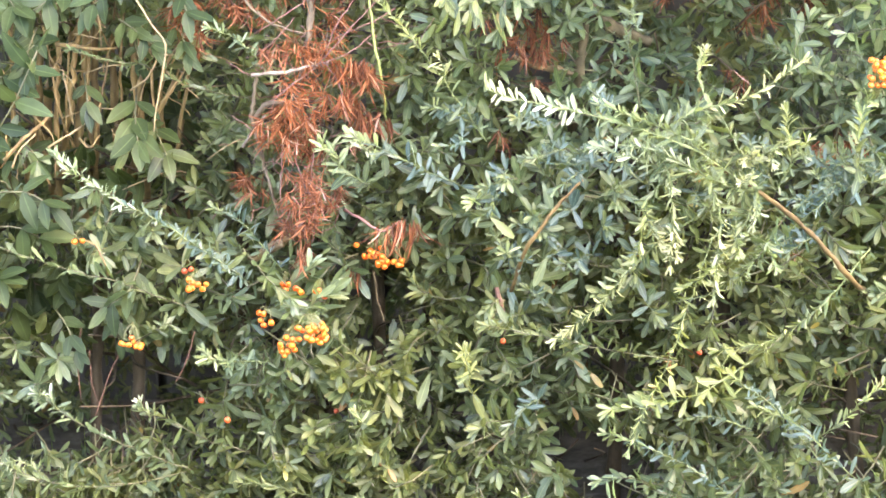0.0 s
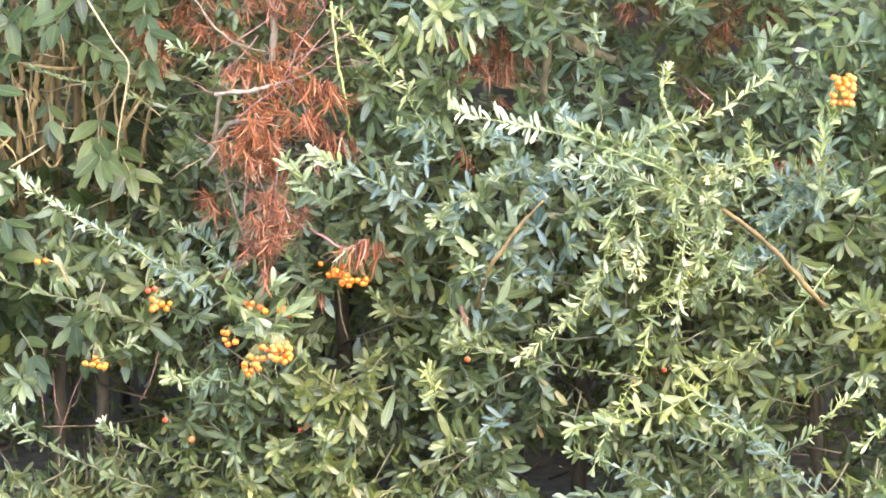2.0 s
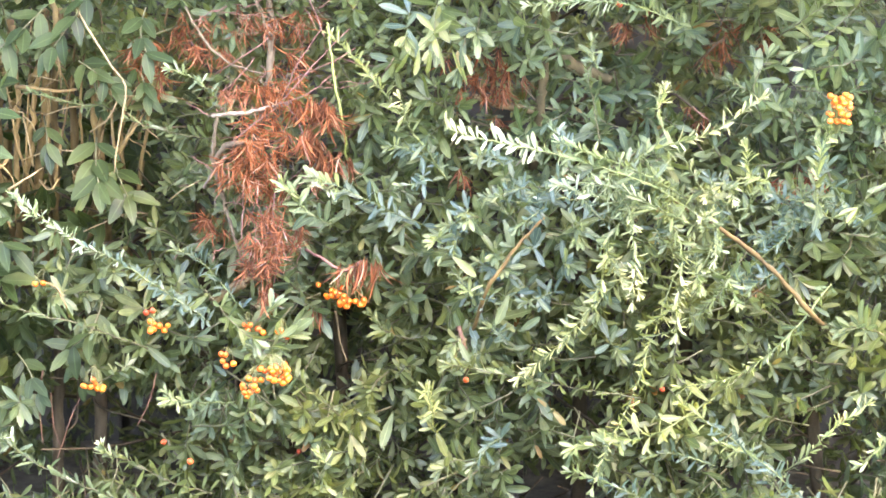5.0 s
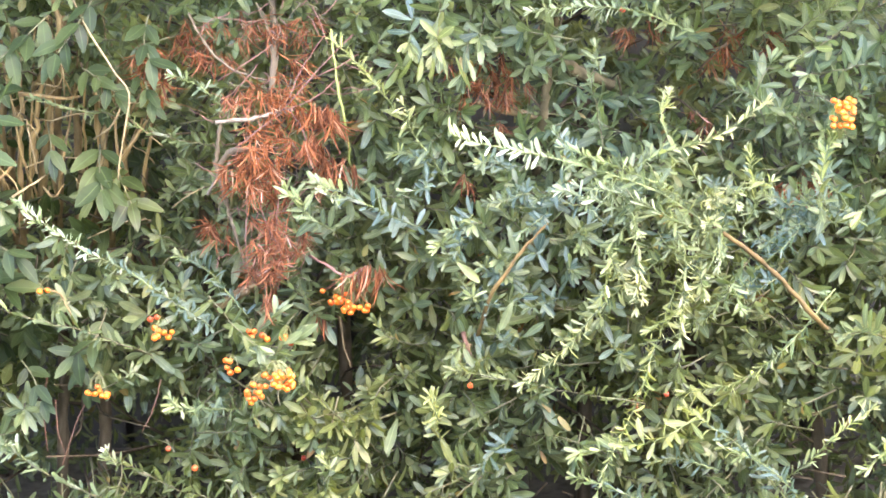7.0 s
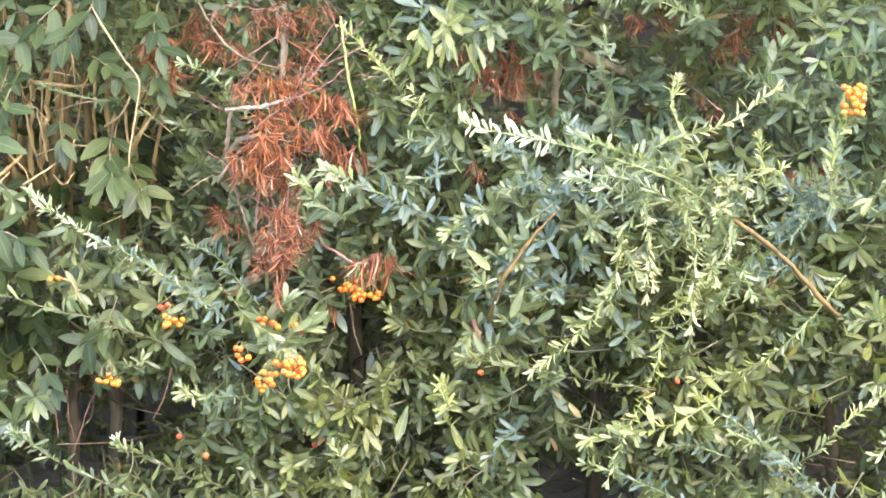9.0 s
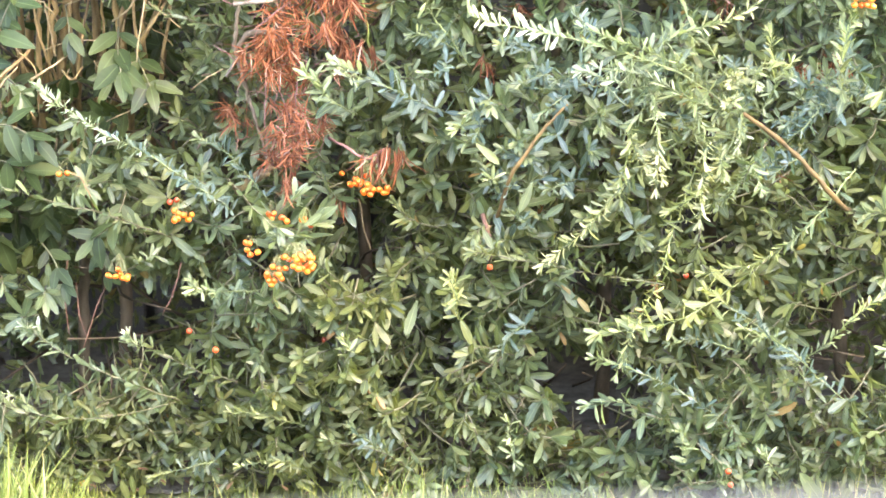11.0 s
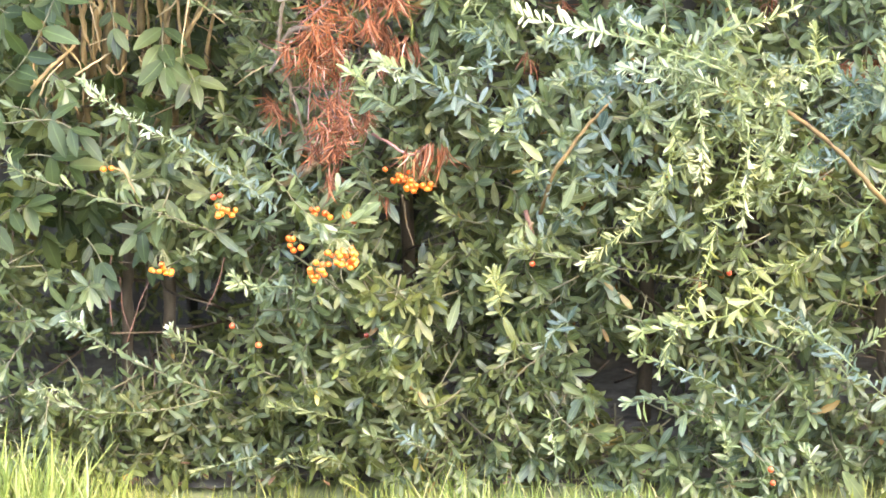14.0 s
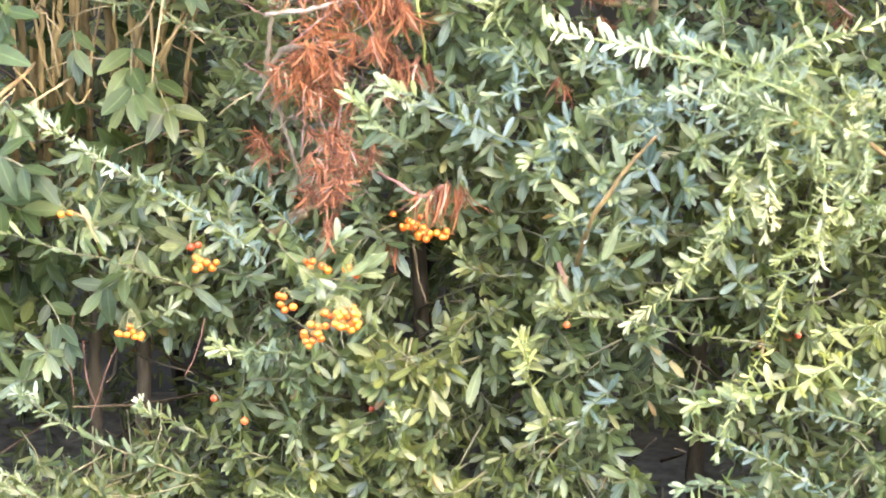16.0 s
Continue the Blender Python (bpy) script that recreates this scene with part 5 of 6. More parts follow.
# an overhanging whorl with drooping yellow-green leaves
shoot(shrub_b, [(0.035, -0.020, 0.711), (0.033, -0.090, 0.684), (0.031, -0.130, 0.665)], 7, 0.036, "dark", tip=0.2, form='oval', spread=80)
shoot(shrub_b, [(0.010, -0.020, 0.699), (0.007, -0.080, 0.677), (0.003, -0.120, 0.662)], 5, 0.032, "blue", tip=0.2, form='oval', spread=80)
shoot(shrub_c, [(0.088, 0.000, 0.697), (0.083, -0.060, 0.674), (0.076, -0.100, 0.663)], 5, 0.032, "dark", tip=0.2, form='oval', spread=80)
for x, z, lean, size in ((0.016, 0.652, -0.15, 0.028), (0.037, 0.655, 0.05, 0.031), (0.050, 0.651, 0.25, 0.034), (0.006, 0.650, -0.4, 0.026), (0.060, 0.650, 0.4, 0.028), (0.028, 0.650, -0.1, 0.024)):
    leaf_one(shrub_b, (x, -0.140, z), (lean, -0.25, -1.0), (0.9 if lean > 0 else 0.5, -0.6, -0.15), size, "oval", mat_mature_one)
# bright young tips; the pale ones carry sunlight in their colour
shoot(shrub_a, [(-0.369, -0.180, 0.488), (-0.378, -0.185, 0.498), (-0.389, -0.185, 0.508)], 4, 0.024, "tip", tip=1.2)
shoot(shrub_a, [(-0.407, -0.130, 0.223), (-0.415, -0.145, 0.237), (-0.426, -0.150, 0.248)], 4, 0.02, "pale", tip=0.8)
shoot(shrub_a, [(-0.311, -0.120, 0.211), (-0.315, -0.130, 0.221), (-0.320, -0.130, 0.230)], 3, 0.02, "pale", tip=0.8)
shoot(shrub_a, [(-0.430, -0.130, 0.154), (-0.447, -0.140, 0.163), (-0.467, -0.140, 0.167)], 7, 0.018, "pale", tip=0.8)
shoot(shrub_b, [(-0.087, -0.100, 0.199), (-0.089, -0.110, 0.207), (-0.093, -0.110, 0.214)], 3, 0.018, "tip", tip=0.8)
shoot(shrub_b, [(0.030, -0.110, 0.256), (0.028, -0.120, 0.271), (0.022, -0.120, 0.284)], 5, 0.024, "tip", tip=0.8)
shoot(shrub_b, [(-0.109, -0.100, 0.478), (-0.114, -0.120, 0.494), (-0.122, -0.125, 0.504)], 4, 0.024, "fresh", tip=0.8)
shoot(shrub_b, [(-0.073, -0.100, 0.501), (-0.081, -0.120, 0.509), (-0.091, -0.125, 0.517)], 5, 0.022, "pale", tip=0.8)
shoot(shrub_c, [(0.262, -0.100, 0.583), (0.267, -0.110, 0.594), (0.271, -0.110, 0.604)], 4, 0.018, "pale", tip=0.8)
shoot(shrub_b, [(-0.001, -0.120, 0.571), (-0.001, -0.130, 0.586), (-0.003, -0.130, 0.599)], 5, 0.02, "pale", tip=0.8)
shoot(shrub_c, [(0.240, -0.130, 0.342), (0.281, -0.150, 0.358), (0.283, -0.150, 0.381)], 5, 0.02, "pale", tip=0.8)
shoot(shrub_a, [(-0.226, -0.100, 0.262), (-0.246, -0.120, 0.279), (-0.252, -0.120, 0.286)], 5, 0.018, "fresh", tip=0.8)
shoot(shrub_c, [(0.201, -0.100, 0.624), (0.196, -0.110, 0.640), (0.195, -0.110, 0.653)], 5, 0.022, "blue", tip=0.8)
# berries
berry_cluster(shrub_b, (-0.139, -0.175, 0.342), (-0.134, -0.185, 0.324), (0.0165, 0.012, 0.0090), 26, label='full cluster of ripe orange berries')
berry_cluster(shrub_b, (-0.154, -0.165, 0.327), (-0.158, -0.185, 0.309), (0.0105, 0.008, 0.0095), 10)
berry_cluster(shrub_b, (-0.182, -0.140, 0.337), (-0.186, -0.150, 0.329), (0.0080, 0.006, 0.0090), 6)
berry_cluster(shrub_b, (-0.167, -0.100, 0.368), (-0.158, -0.120, 0.356), (0.0099, 0.008, 0.005), 6)
berry_cluster(shrub_b, (-0.128, -0.100, 0.359), (-0.130, -0.120, 0.348), (0.0062, 0.006, 0.0037), 4)
berry_cluster(shrub_a, (-0.262, -0.100, 0.371), (-0.258, -0.120, 0.358), (0.0093, 0.008, 0.0056), 9)
berry_cluster(shrub_a, (-0.271, -0.100, 0.381), (-0.269, -0.110, 0.372), (0.005, 0.005, 0.0031), 2, kind='red')
berry_cluster(shrub_a, (-0.330, -0.100, 0.312), (-0.331, -0.110, 0.290), (0.0118, 0.006, 0.0031), 8)
berry_cluster(shrub_a, (-0.329, -0.100, 0.312), (-0.329, -0.110, 0.297), (0.0019, 0.003, 0.0019), 1)
berry_cluster(shrub_b, (-0.063, -0.060, 0.405), (-0.077, -0.060, 0.377), (0.0118, 0.008, 0.005), 11)
berry_cluster(shrub_b, (-0.057, -0.060, 0.405), (-0.057, -0.060, 0.368), (0.0143, 0.01, 0.0043), 15)
berry_cluster(shrub_b, (-0.088, -0.050, 0.396), (-0.092, -0.060, 0.386), (0.0025, 0.003, 0.0025), 1)
berry_cluster(shrub_a, (-0.379, -0.090, 0.415), (-0.385, -0.100, 0.403), (0.005, 0.004, 0.0043), 3)
berry_cluster(shrub_d, (0.443, -0.140, 0.560), (0.445, -0.150, 0.589), (0.0118, 0.01, 0.0155), 28, label='upright cluster of orange berries')
berry_cluster(shrub_a, (-0.231, -0.065, 0.197), (-0.232, -0.085, 0.198), (0.0012, 0.001, 0.0012), 1, kind='red')
berry_cluster(shrub_a, (-0.262, -0.040, 0.212), (-0.263, -0.060, 0.213), (0.0012, 0.001, 0.0012), 1, kind='red')
berry_cluster(shrub_c, (0.284, -0.040, 0.268), (0.279, -0.060, 0.268), (0.0012, 0.001, 0.0012), 1, kind='red')
berry_cluster(shrub_b, (0.068, -0.060, 0.285), (0.065, -0.080, 0.286), (0.0012, 0.001, 0.0012), 1, kind='red')
berry_cluster(shrub_d, (0.322, -0.135, 0.063), (0.318, -0.155, 0.061), (0.0012, 0.001, 0.0012), 1, kind='red')
berry_cluster(shrub_d, (0.319, -0.135, 0.078), (0.315, -0.155, 0.076), (0.0012, 0.001, 0.0012), 1, kind='red')
berry_cluster(shrub_b, (-0.115, -0.030, 0.195), (-0.117, -0.050, 0.196), (0.0012, 0.001, 0.0012), 1, kind='red')
berry_cluster(shrub_c, (0.234, -0.010, 0.685), (0.230, -0.030, 0.683), (0.0012, 0.001, 0.0012), 1, kind='red')
stem_part("spur", [(-0.375, -0.115, 0.405), (-0.365, -0.120, 0.402), (-0.359, -0.120, 0.393), (-0.354, -0.120, 0.381), (-0.353, -0.110, 0.365)], 0.0010, 0.0008, mat_ochre, shrub_a, n=12, label='ochre berry spur')
leaf_one(shrub_b, (-0.172, -0.090, 0.151), (0.1, -0.3, -1), (0.1, -1.0, 0.4), 0.02, "oval", mat_yellow)
leaf_one(shrub_c, (0.158, -0.040, 0.241), (0.6, -0.2, -0.6), (0.1, -1.0, 0.4), 0.026, "oval", mat_yellow)
leaf_one(shrub_b, (0.032, -0.030, 0.215), (0.3, -0.3, -0.7), (0.1, -1.0, 0.4), 0.035, "oval", mat_yellow)
leaf_one(shrub_b, (0.057, -0.060, 0.639), (0.1, -0.3, -1), (0.1, -1.0, 0.4), 0.028, "oval", mat_yellow)
leaf_one(shrub_b, (-0.120, -0.060, 0.118), (0.8, -0.2, 0.2), (0.1, -1.0, 0.4), 0.016, "oval", mat_yellow)
leaf_one(shrub_b, (-0.065, -0.050, 0.058), (0, -0.2, -1), (0.1, -1.0, 0.4), 0.03, "oval", mat_yellow)
leaf_one(shrub_b, (-0.108, -0.050, 0.114), (0.7, -0.4, 0.3), (0.1, -1.0, 0.4), 0.016, "oval", mat_yellow)

# single large leaves that stand out
leaf_one(shrub_c, (0.049, -0.130, 0.434), (0.90, -0.20, -0.75), (0.4, -1.0, 0.1), 0.034, "oval", mat_mature_one)
leaf_one(shrub_c, (0.109, -0.120, 0.390), (-0.35, -0.20, -0.90), (0.4, -1.0, 0.1), 0.036, "oval", mat_mature_one)
leaf_one(shrub_c, (0.120, -0.110, 0.346), (0.70, -0.30, 0.60), (0.1, -1.0, 0.45), 0.030, "oval", mat_mature_one)
leaf_one(shrub_c, (0.104, -0.110, 0.468), (0.30, -0.20, -0.90), (0.1, -1.0, 0.45), 0.034, "oval", mat_mature_one)
leaf_one(shrub_c, (0.072, -0.100, 0.460), (-0.60, -0.30, 0.30), (0.1, -1.0, 0.45), 0.028, "oval", mat_mature_one)
leaf_one(shrub_c, (-0.131, -0.160, 0.355), (0.70, -0.30, 0.50), (0.1, -1.0, 0.45), 0.030, "oval", mat_mature_one)
leaf_one(shrub_c, (-0.014, -0.100, 0.256), (-0.35, -0.20, -1.00), (0.1, -1.0, 0.45), 0.040, "oval", mat_mature_one)

# ---- dead leaves ----
def dead_leaves(parent, nodes, size=0.020, hang=1.0, fan=0.34, per=(8, 14)):
    """Curled dead leaves in bunches, each bunch hanging from one node and fanning out."""
    at, way = [], []
    for node in nodes:
        lean = RNG.normal(0, 0.30, 3) + np.array([0, -0.10, -hang])
        for k in range(int(RNG.integers(*per))):
            at.append(np.array(node) + RNG.normal(0, 0.0020, 3))
            way.append(lean + RNG.normal(0, fan, 3))
    at, way = np.array(at), np.array(way)
    face = RNG.normal(0, 1, at.shape) + np.array([0, -0.6, 0])
    leaf_mass("dead_leaves", at, way, face, size * RNG.uniform(0.55, 1.2, len(at)), "curl", mat_dead, parent, "rust-brown curled dead leaves", origin=tuple(nodes[0]))


def cloud(centre, spread, count):
    return np.array(centre) + np.array(spread) * RNG.normal(0, 0.55, (count, 3))


# the tangle round the upper stem, then the bunches lower down
for centre, spread, count in (
        ((-0.144, -0.090, 0.566), (0.029, 0.02, 0.037), 24),
        ((-0.156, -0.090, 0.533), (0.027, 0.02, 0.021), 20),
        ((-0.170, -0.090, 0.603), (0.021, 0.02, 0.014), 9),
        ((-0.133, -0.070, 0.596), (0.031, 0.02, 0.019), 14),
        ((-0.168, -0.090, 0.513), (0.020, 0.02, 0.011), 11),
        ((-0.143, -0.070, 0.499), (0.019, 0.02, 0.012), 7),
        ((-0.086, -0.060, 0.514), (0.019, 0.02, 0.014), 8)):
    dead_leaves(dead_branch, cloud(centre, spread, count), hang=0.75, fan=0.45)
for centre, spread, count in (
        ((-0.108, -0.090, 0.589), (0.011, 0.02, 0.006), 5),
        ((-0.085, -0.090, 0.586), (0.014, 0.02, 0.006), 6),
        ((-0.076, -0.080, 0.576), (0.006, 0.02, 0.006), 3),
        ((-0.098, -0.090, 0.557), (0.007, 0.02, 0.007), 5),
        ((-0.091, -0.080, 0.543), (0.007, 0.02, 0.006), 3),
        ((-0.077, -0.070, 0.533), (0.010, 0.02, 0.006), 4)):
    dead_leaves(dead_branch, cloud(centre, spread, count), size=0.027, hang=1.5, fan=0.26, per=(8, 14))
for centre, spread, count in (
        ((-0.142, -0.090, 0.464), (0.021, 0.02, 0.016), 11),
        ((-0.148, -0.100, 0.436), (0.025, 0.02, 0.016), 15),
        ((-0.133, -0.090, 0.449), (0.020, 0.02, 0.012), 7),
        ((-0.214, -0.050, 0.456), (0.012, 0.02, 0.006), 5),
        ((-0.202, -0.050, 0.452), (0.007, 0.02, 0.006), 3),
        ((-0.157, -0.100, 0.417), (0.015, 0.02, 0.009), 6)):
    dead_leaves(dead_branch, cloud(centre, spread, count), hang=0.8, fan=0.45)
for centre, spread, count in (
        ((-0.146, -0.100, 0.393), (0.007, 0.02, 0.006), 5),
        ((-0.108, -0.080, 0.463), (0.006, 0.02, 0.007), 3),
        ((-0.098, -0.020, 0.348), (0.007, 0.02, 0.005), 2)):
    dead_leaves(dead_branch, cloud(centre, spread, count), size=0.024, hang=1.5, fan=0.24, per=(8, 14))
for centre, spread, count in (
        ((-0.264, -0.020, 0.636), (0.025, 0.02, 0.010), 8),
        ((-0.261, -0.020, 0.612), (0.011, 0.02, 0.009), 4),
        ((-0.264, -0.030, 0.595), (0.005, 0.02, 0.005), 2),
        ((-0.206, -0.030, 0.633), (0.021, 0.02, 0.011), 8),
        ((-0.230, -0.020, 0.660), (0.031, 0.02, 0.014), 9),
        ((-0.156, -0.050, 0.667), (0.037, 0.02, 0.016), 12),
        ((-0.115, -0.050, 0.637), (0.025, 0.02, 0.015), 8),
        ((-0.109, -0.040, 0.672), (0.019, 0.02, 0.016), 6)):
    dead_leaves(dead_branch, cloud(centre, spread, count), hang=0.8, fan=0.45)
# the fan over the berries
dead_leaves(dead_branch, [(-0.068, -0.120, 0.421), (-0.059, -0.125, 0.424), (-0.051, -0.130, 0.427), (-0.046, -0.130, 0.430), (-0.041, -0.125, 0.432), (-0.033, -0.120, 0.427), (-0.028, -0.120, 0.424)], size=0.033, hang=1.6, fan=0.21, per=(4, 8))
# bunches caught in the hedge
for centre, spread, count in (
        ((0.074, 0.020, 0.603), (0.015, 0.02, 0.014), 6),
        ((0.099, 0.020, 0.591), (0.016, 0.02, 0.014), 7),
        ((0.117, 0.020, 0.606), (0.010, 0.02, 0.011), 4),
        ((0.089, 0.020, 0.624), (0.019, 0.02, 0.009), 5),
        ((0.102, 0.020, 0.550), (0.006, 0.02, 0.009), 2),
        ((0.059, 0.010, 0.583), (0.009, 0.02, 0.009), 2),
        ((0.043, -0.020, 0.621), (0.005, 0.02, 0.006), 1)):
    dead_leaves(shrub_c, cloud(centre, spread, count), hang=1.1, fan=0.35)
for centre, spread, count in (
        ((0.406, -0.020, 0.486), (0.010, 0.02, 0.007), 4),
        ((0.424, -0.020, 0.481), (0.006, 0.02, 0.005), 2),
        ((0.253, -0.020, 0.258), (0.004, 0.02, 0.004), 1),
        ((0.061, -0.020, 0.499), (0.006, 0.02, 0.006), 2),
        ((0.344, 0.050, 0.626), (0.014, 0.02, 0.020), 8),
        ((0.394, 0.050, 0.638), (0.018, 0.02, 0.014), 8),
        ((0.329, 0.040, 0.546), (0.008, 0.02, 0.006), 2),
        ((0.447, -0.010, 0.484), (0.012, 0.02, 0.008), 4),
        ((0.250, 0.070, 0.650), (0.030, 0.02, 0.014), 6),
        ((0.377, -0.040, 0.366), (0.006, 0.02, 0.005), 1),
        ((0.311, 0.020, 0.569), (0.005, 0.02, 0.005), 1)):
    dead_leaves(shrub_c, cloud(centre, spread, count), hang=0.8, fan=0.45)

# ---- dense foliage ----
HOLLOWS = [(-0.066, 0.305, 0.042, 0.050), (-0.348, 0.203, 0.084, 0.060), (-0.282, 0.223, 0.040, 0.040), (0.191, 0.110, 0.056, 0.050), (0.316, 0.307, 0.038, 0.027), (0.474, 0.172, 0.060, 0.070), (0.202, 0.223, 0.034, 0.029), (-0.296, 0.538, 0.030, 0.029), (-0.231, 0.569, 0.025, 0.040), (-0.227, 0.627, 0.026, 0.019), (-0.378, 0.265, 0.030, 0.027), (-0.458, 0.160, 0.036, 0.037), (-0.228, 0.291, 0.019, 0.018), (0.137, 0.160, 0.021, 0.019), (0.221, 0.664, 0.059, 0.027), (0.292, 0.615, 0.037, 0.027), (0.373, 0.636, 0.031, 0.023), (0.089, 0.591, 0.046, 0.032), (0.186, 0.606, 0.026, 0.022), (0.241, 0.563, 0.025, 0.026), (0.326, 0.588, 0.037, 0.038)]
LARGE_AT = [(-0.450, 0.675, 0.093, 0.032), (-0.510, 0.407, 0.105, 0.109), (-0.365, 0.476, 0.093, 0.045), (-0.560, 0.594, 0.066, 0.160), (-0.440, 0.291, 0.025, 0.032), (-0.445, 0.330, 0.077, 0.061)]
STEMS_AT = [(-0.393, 0.551, 0.102, 0.076)]
DEAD_AT = [(-0.133, 0.569, 0.071, 0.096), (-0.151, 0.413, 0.025, 0.054), (-0.266, 0.624, 0.037, 0.038)]


def inside(p, zones, grow=1.0):
    """Which points lie in the zones, whose hollows run back and slightly down into the hedge."""
    hit = np.zeros(len(p), dtype=bool)
    for x, z, rx, rz in zones:
        hit |= ((p[:, 0] - x) / (rx * grow)) ** 2 + ((p[:, 2] + 0.3 * p[:, 1] - z) / (rz * grow)) ** 2 < 1
    return hit


def relief(x, z):
    return np.array([0.045 * noise.noise(Vector((a * 5.0, 3.1, b * 5.0))) + 0.025 * noise.noise(Vector((a * 14, 7.7, b * 14))) for a, b in zip(x, z)])


def spots(count, x0, x1, z0, z1, y0, y1):
    p = np.stack([RNG.uniform(x0, x1, count), RNG.uniform(y0, y1, count), RNG.uniform(z0, z1, count)], axis=1)
    p[:, 1] += relief(p[:, 0], p[:, 2])
    return p


def outward(p):
    """The way in which twigs point: out of the hedge, rising in its upper part and drooping near the ground."""
    n = len(p)
    rise = np.clip((p[:, 2] - 0.2) / 0.3, 0, 1) * 0.45
    return np.stack([RNG.normal(0, 0.6, n), RNG.uniform(-1.0, -0.4, n), RNG.uniform(-0.8, 0.5, n) + rise], axis=1)


def leafy_twig(shrub, spot, way, lo, hi, per):
    """One short twig with its whorl of leaves."""
    back = spot - unit(way) * 0.055
    ob, line = stem_part("leafy_twig", [back, (back + spot) / 2 + RNG.normal(0, 0.002, 3), spot], 0.0013, 0.0008, mat_olive, shrub, n=5, sides=5, wander=0.0)
    for at, w_, f_, s_ in zip(*rosettes(spot[None, :], way[None, :], lo, hi, per, 4)):
        leaf_one(ob, at, w_, f_, float(s_), "oval", mat_mature_one)
        COUNT[shrub.name] = COUNT.get(shrub.name, 0) + 1


layers = [spots(3500, -0.85, 0.85, 0.02, 1.05, -0.06, 0.03), spots(2700, -0.85, 0.85, 0.02, 1.08, 0.03, 0.14), spots(1700, -0.95, 0.95, 0.02, 1.1, 0.14, 0.5),
          # out-of-view top and ends, added to keep light off hollows and right side
          spots(1500, -1.0, 1.0, 0.92, 1.14, -0.04, 0.6),
          np.concatenate([spots(900, -1.9, -0.85, 0.02, 1.08, -0.06, 0.2), spots(900, 0.85, 1.9, 0.02, 1.08, -0.06, 0.2)])]
LONG_AT = spots(60, -0.19, -0.04, 0.12, 0.26, -0.09, -0.05)
layers.append(spots(2600, -0.95, 0.95, 0.03, 1.1, 0.26, 0.54))
# the skirt of low twigs, which stands further out towards the right
skirt = spots(420, -0.12, 0.95, 0.015, 0.15, -0.03, 0.02)
skirt[:, 1] -= 0.03 + 0.11 * np.clip(skirt[:, 0] + 0.1, 0, 0.7)
low = spots(330, -0.95, -0.10, 0.015, 0.12, -0.05, 0.0)
layers[0] = np.concatenate([layers[0], skirt, low, LONG_AT])
for depth, p in enumerate(layers):
    # unseen top of the hedge pushed forward to shade the foliage below
    p[:, 1] -= (0.13 + 0.06 * np.clip((p[:, 0] - 0.02) / 0.15, 0, 1)) * np.clip((p[:, 2] - 0.69) / 0.18, 0, 1) * (depth < 2)
    # recesses under that forward-set top and beside the ochre stems
    p[:, 1] += 0.11 * np.exp(-((p[:, 0] - 0.198) / 0.17) ** 2 - ((p[:, 2] - 0.584) / 0.052) ** 2) * (depth < 2)
    p[:, 1] += 0.07 * np.exp(-((p[:, 0] - -0.284) / 0.085) ** 2 - ((p[:, 2] - 0.526) / 0.085) ** 2) * (depth < 2)
    p[:, 1] += 0.09 * np.exp(-((p[:, 0] - 0.43) / 0.11) ** 2 - ((p[:, 2] - 0.655) / 0.05) ** 2) * (depth < 2)
    drop = inside(p, HOLLOWS, 1.0 if depth < 2 else 0.92) & (p[:, 1] < 0.24)
    if depth < 2:
        drop |= inside(p, STEMS_AT) | (inside(p, DEAD_AT, 0.9) & (RNG.random(len(p)) < (0.93 if depth == 0 else 0.5)))
        drop |= inside(p, LARGE_AT) & (RNG.random(len(p)) < 0.85)
    else:
        drop |= inside(p, STEMS_AT) & (p[:, 1] < 0.3)
    p = p[~drop]
    w = outward(p)
    for shrub, x0, x1 in SHRUBS:
        mine = (p[:, 0] >= x0) & (p[:, 0] < x1)
        if depth == 0:
            # the outermost twigs in the stretch nearest the lawn, one by one
            near = np.nonzero(mine & (np.abs(p[:, 0]) < 0.52) & (p[:, 2] < 0.6))[0]
            near = near[np.argsort(p[near, 1])]
            for i in near:
                if COUNT.get(shrub.name, 0) > 330:
                    break
                leafy_twig(shrub, p[i], w[i], *((0.017, 0.025, 10) if i % 2 == 0 or p[i, 2] < 0.16 else (0.024, 0.035, 8)))
                mine[i] = False
            lines = [tube(np.array([q, q - d * 0.025 + RNG.normal(0, 0.002, 3), q - d * 0.055 + RNG.normal(0, 0.005, 3)]), 0.0008, 0.0012, 4)
                     for q, d in zip(p[mine], unit(w[mine]))]
            ob = part("twig_wood", tubes(lines, mat_olive, "twig_wood"), shrub, "thin olive twig wood", "stuff")
            ob.matrix_parent_inverse = Matrix.Translation(-shrub.location)
        kind_of = RNG.random(len(p)) * np.where((p[:, 2] < 0.16) & (p[:, 0] < 0.1), 0.62, 1.0)
        for lot, lo, hi, per, form, mat, says in ((mine & (kind_of < 0.58), 0.016, 0.025, 10, "oval", mat_mature, "dense dark green leaves"),
                                                  (mine & (kind_of >= 0.58) & (kind_of < 0.93), 0.024, 0.036, 8, "oval", mat_mature, "dense dark green leaves"),
                                                  (mine & (kind_of >= 0.93), 0.015, 0.023, 9, "slim", mat_fresh_mass, "younger pale green leaves")):
            leaf_mass("foliage", *rosettes(p[lot], w[lot], lo, hi, per, 4 if depth else 6), form, mat, shrub, says)

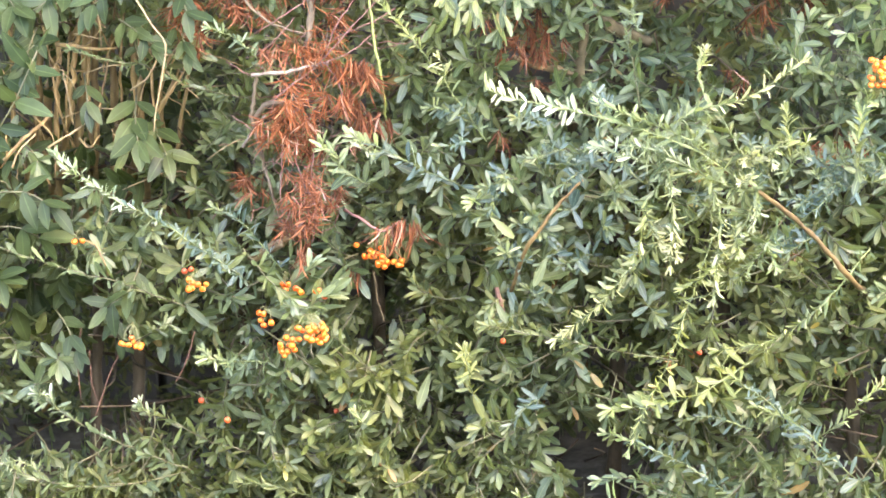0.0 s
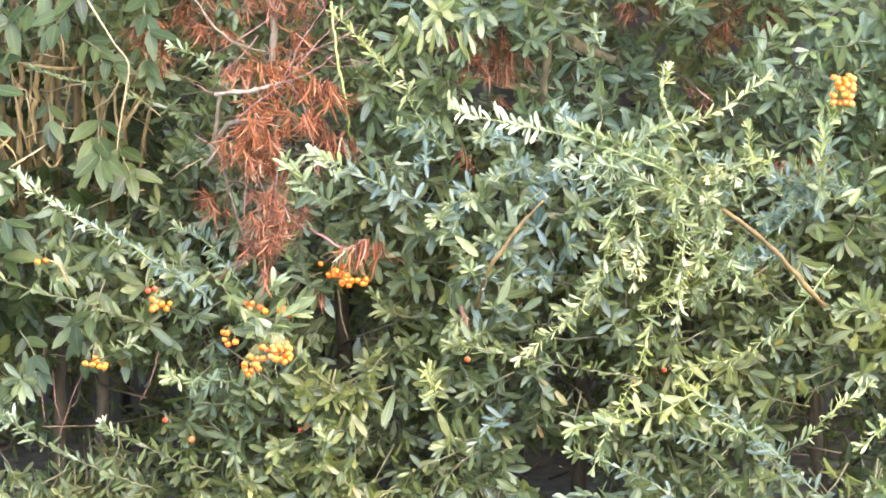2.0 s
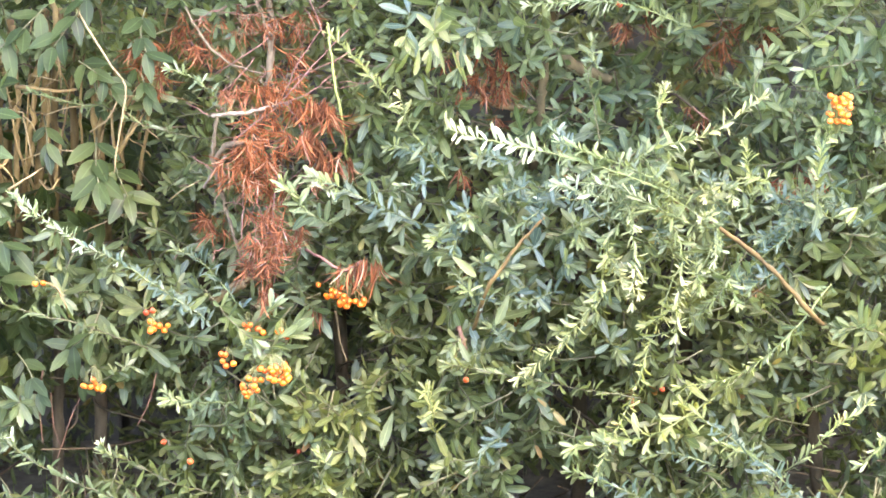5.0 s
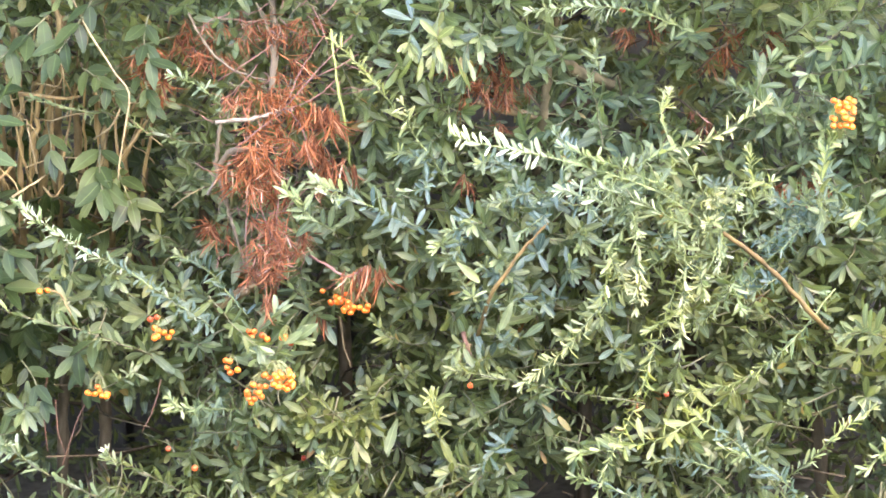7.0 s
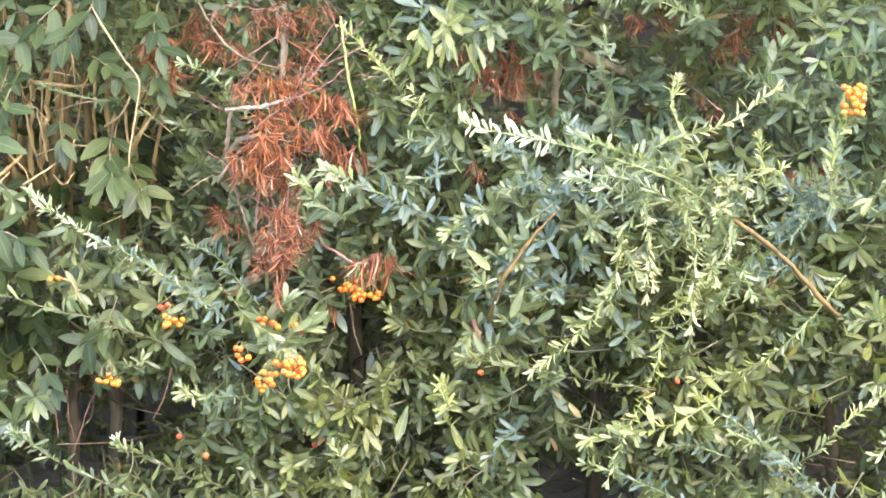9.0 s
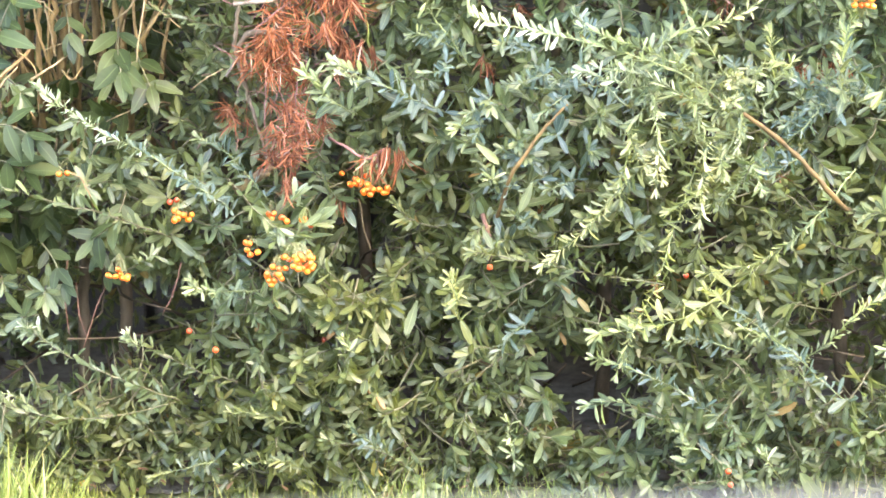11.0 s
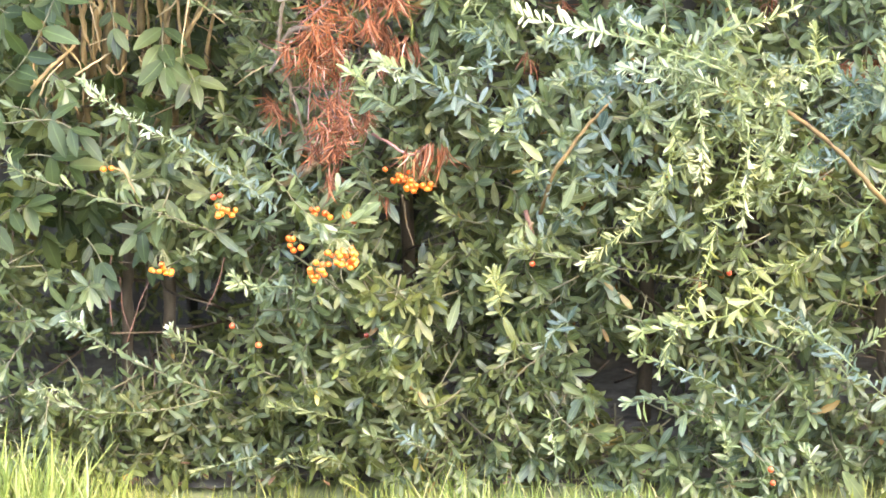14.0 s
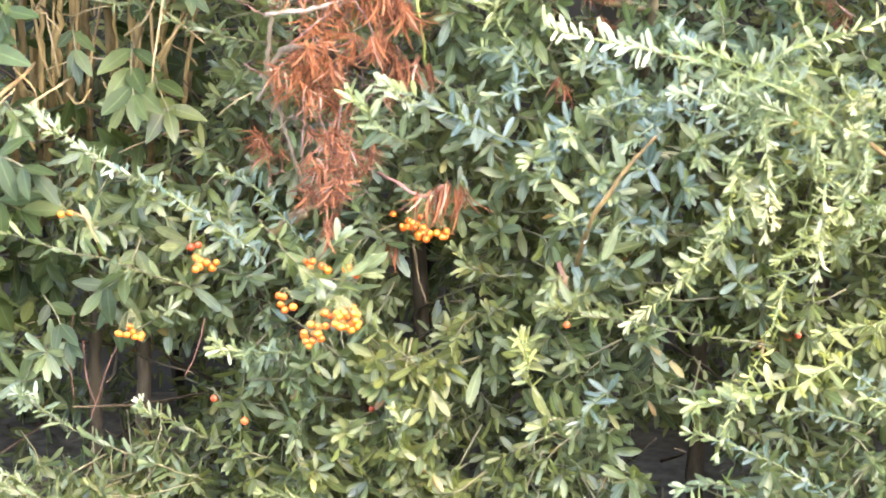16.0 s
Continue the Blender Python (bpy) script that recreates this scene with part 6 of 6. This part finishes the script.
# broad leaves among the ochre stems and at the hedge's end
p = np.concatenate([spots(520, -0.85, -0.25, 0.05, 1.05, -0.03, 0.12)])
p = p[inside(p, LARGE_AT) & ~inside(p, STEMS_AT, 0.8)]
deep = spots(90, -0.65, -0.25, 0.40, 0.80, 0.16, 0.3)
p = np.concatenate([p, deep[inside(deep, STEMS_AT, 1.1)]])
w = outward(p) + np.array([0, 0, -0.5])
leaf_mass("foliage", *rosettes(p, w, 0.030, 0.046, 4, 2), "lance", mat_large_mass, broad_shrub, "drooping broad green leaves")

# inner twigs that carry the whorls
for shrub, x0, x1 in ((shrub_a, -0.55, -0.22), (shrub_b, -0.22, 0.07), (shrub_c, 0.07, 0.31), (shrub_d, 0.31, 0.65)):
    lines = []
    for i in range(80):
        x, z = RNG.uniform(x0, x1), RNG.uniform(0.05, 0.75)
        a = np.array([x, 0.16, z])
        b = a + np.array([RNG.normal(0, 0.05), -RNG.uniform(0.08, 0.2), RNG.uniform(-0.02, 0.1)])
        lines.append(tube(glide([a, (a + b) / 2 + RNG.normal(0, 0.012, 3), b], 6), 0.0022, 0.0009, 4))
    ob = part("brushwood", tubes(lines, mat_inner, "brushwood"), shrub, "thin brown inner brushwood", "stuff")
    ob.matrix_parent_inverse = Matrix.Translation(-shrub.location)

# ---- grass ----
def grass(name, count, x0, x1, y0, y1, low, high, label, fade=0.0, form="grassy"):
    at = np.stack([RNG.uniform(x0, x1, count), RNG.uniform(y0, y1, count), np.zeros(count) - 0.002], axis=1)
    at[:, 1] -= 0.11 * np.clip(at[:, 0] + 0.1, 0, 0.7)
    lean = RNG.normal(0, 0.28, (count, 3))
    lean[:, 2] = 1.0
    tall = RNG.uniform(low, high, count) * np.array([0.75 + 0.6 * noise.noise(Vector((a * 6, b * 6, 1.7))) for a, b in at[:, :2]])
    if fade:
        tall *= np.clip((x1 - at[:, 0]) / fade, 0.15, 1.0)
    face = RNG.normal(0, 1, (count, 3)) + np.array([0, -0.8, 0])
    ob = leaf_mass(name, at, lean, face, np.maximum(tall, 0.012), form, mat_grass, None, label)
    return tagged(ob, category="grass")


FORMS["grassy"] = np.array([0.010, 0.011, 0.010, 0.008, 0.004])
FORMS["turf"] = FORMS["grassy"] * 1.8
for k in ("grassy", "turf"):
    BLADES[k] = [blade(k, fo, cu, tw) for fo, cu, tw in ((0.6, 0.05, 0.2), (0.5, 0.25, 0.6), (0.7, -0.15, -0.4), (0.5, 0.5, 0.3))]
grass("lawn_grass", 17000, -0.95, 0.95, -0.75, -0.04, 0.026, 0.055, "short bright green lawn grass", form="turf")
grass("long_grass", 1500, -0.95, 0.95, -0.14, -0.01, 0.030, 0.075, "longer grass blades along the foot of the hedge")
grass("long_grass", 2300, -0.95, -0.17, -0.20, -0.05, 0.100, 0.175, "tall tufted grass at the foot of the hedge", fade=0.36)

grass("long_grass", 60, -0.47, -0.24, 0.03, 0.2, 0.08, 0.16, "thin tall grass under the hedge")

# dry leaves on the soil under the hedge
n = 1300
at = np.stack([RNG.uniform(-0.9, 0.9, n), RNG.uniform(-0.08, 0.5, n), RNG.uniform(0.026, 0.04, n)], axis=1)
tagged(leaf_mass("leaf_litter", at, RNG.normal(0, 1, (n, 3)) * np.array([1, 1, 0.15]), np.array([0, 0, 1.0]) + RNG.normal(0, 0.3, (n, 3)),
                 RNG.uniform(0.008, 0.017, n), "slim", mat_litter, None, "dry brown leaves on the soil under the hedge"), category="leaf litter")

def weed(at, leaves):
    """A low weed: a few stalked broad leaves from one root."""
    ob = thing("broadleaf_weed", at, "low broad-leaved weed with pale green leaves in the grass", "weed", group="weeds in the grass")
    root = np.array(at)
    for tip, size in leaves:
        tip = np.array(tip)
        way = unit(tip - root) + np.array([0, -0.3, 0])
        end = tip - unit(way) * size * 0.9
        stem_part("stalk", [root, (root + end) / 2 + np.array([0, -0.004, 0.006]), end], 0.0013, 0.0009, mat_greenstem, ob, n=7, sides=5)
        leaf_one(ob, end, way, (0.15, -0.9, 0.2), size, "oval", mat_mature_one)
    return ob


weed((0.433, -0.120, 0.0), [((0.399, -0.130, 0.059), 0.055), ((0.410, -0.160, 0.054), 0.05), ((0.445, -0.150, 0.047), 0.04)])
weed((0.482, -0.120, 0.0), [((0.460, -0.150, 0.038), 0.035), ((0.488, -0.150, 0.034), 0.035), ((0.473, -0.130, 0.039), 0.03)])
weed((-0.326, -0.100, 0.0), [((-0.335, -0.120, 0.055), 0.028), ((-0.314, -0.130, 0.059), 0.026), ((-0.327, -0.110, 0.058), 0.024)])
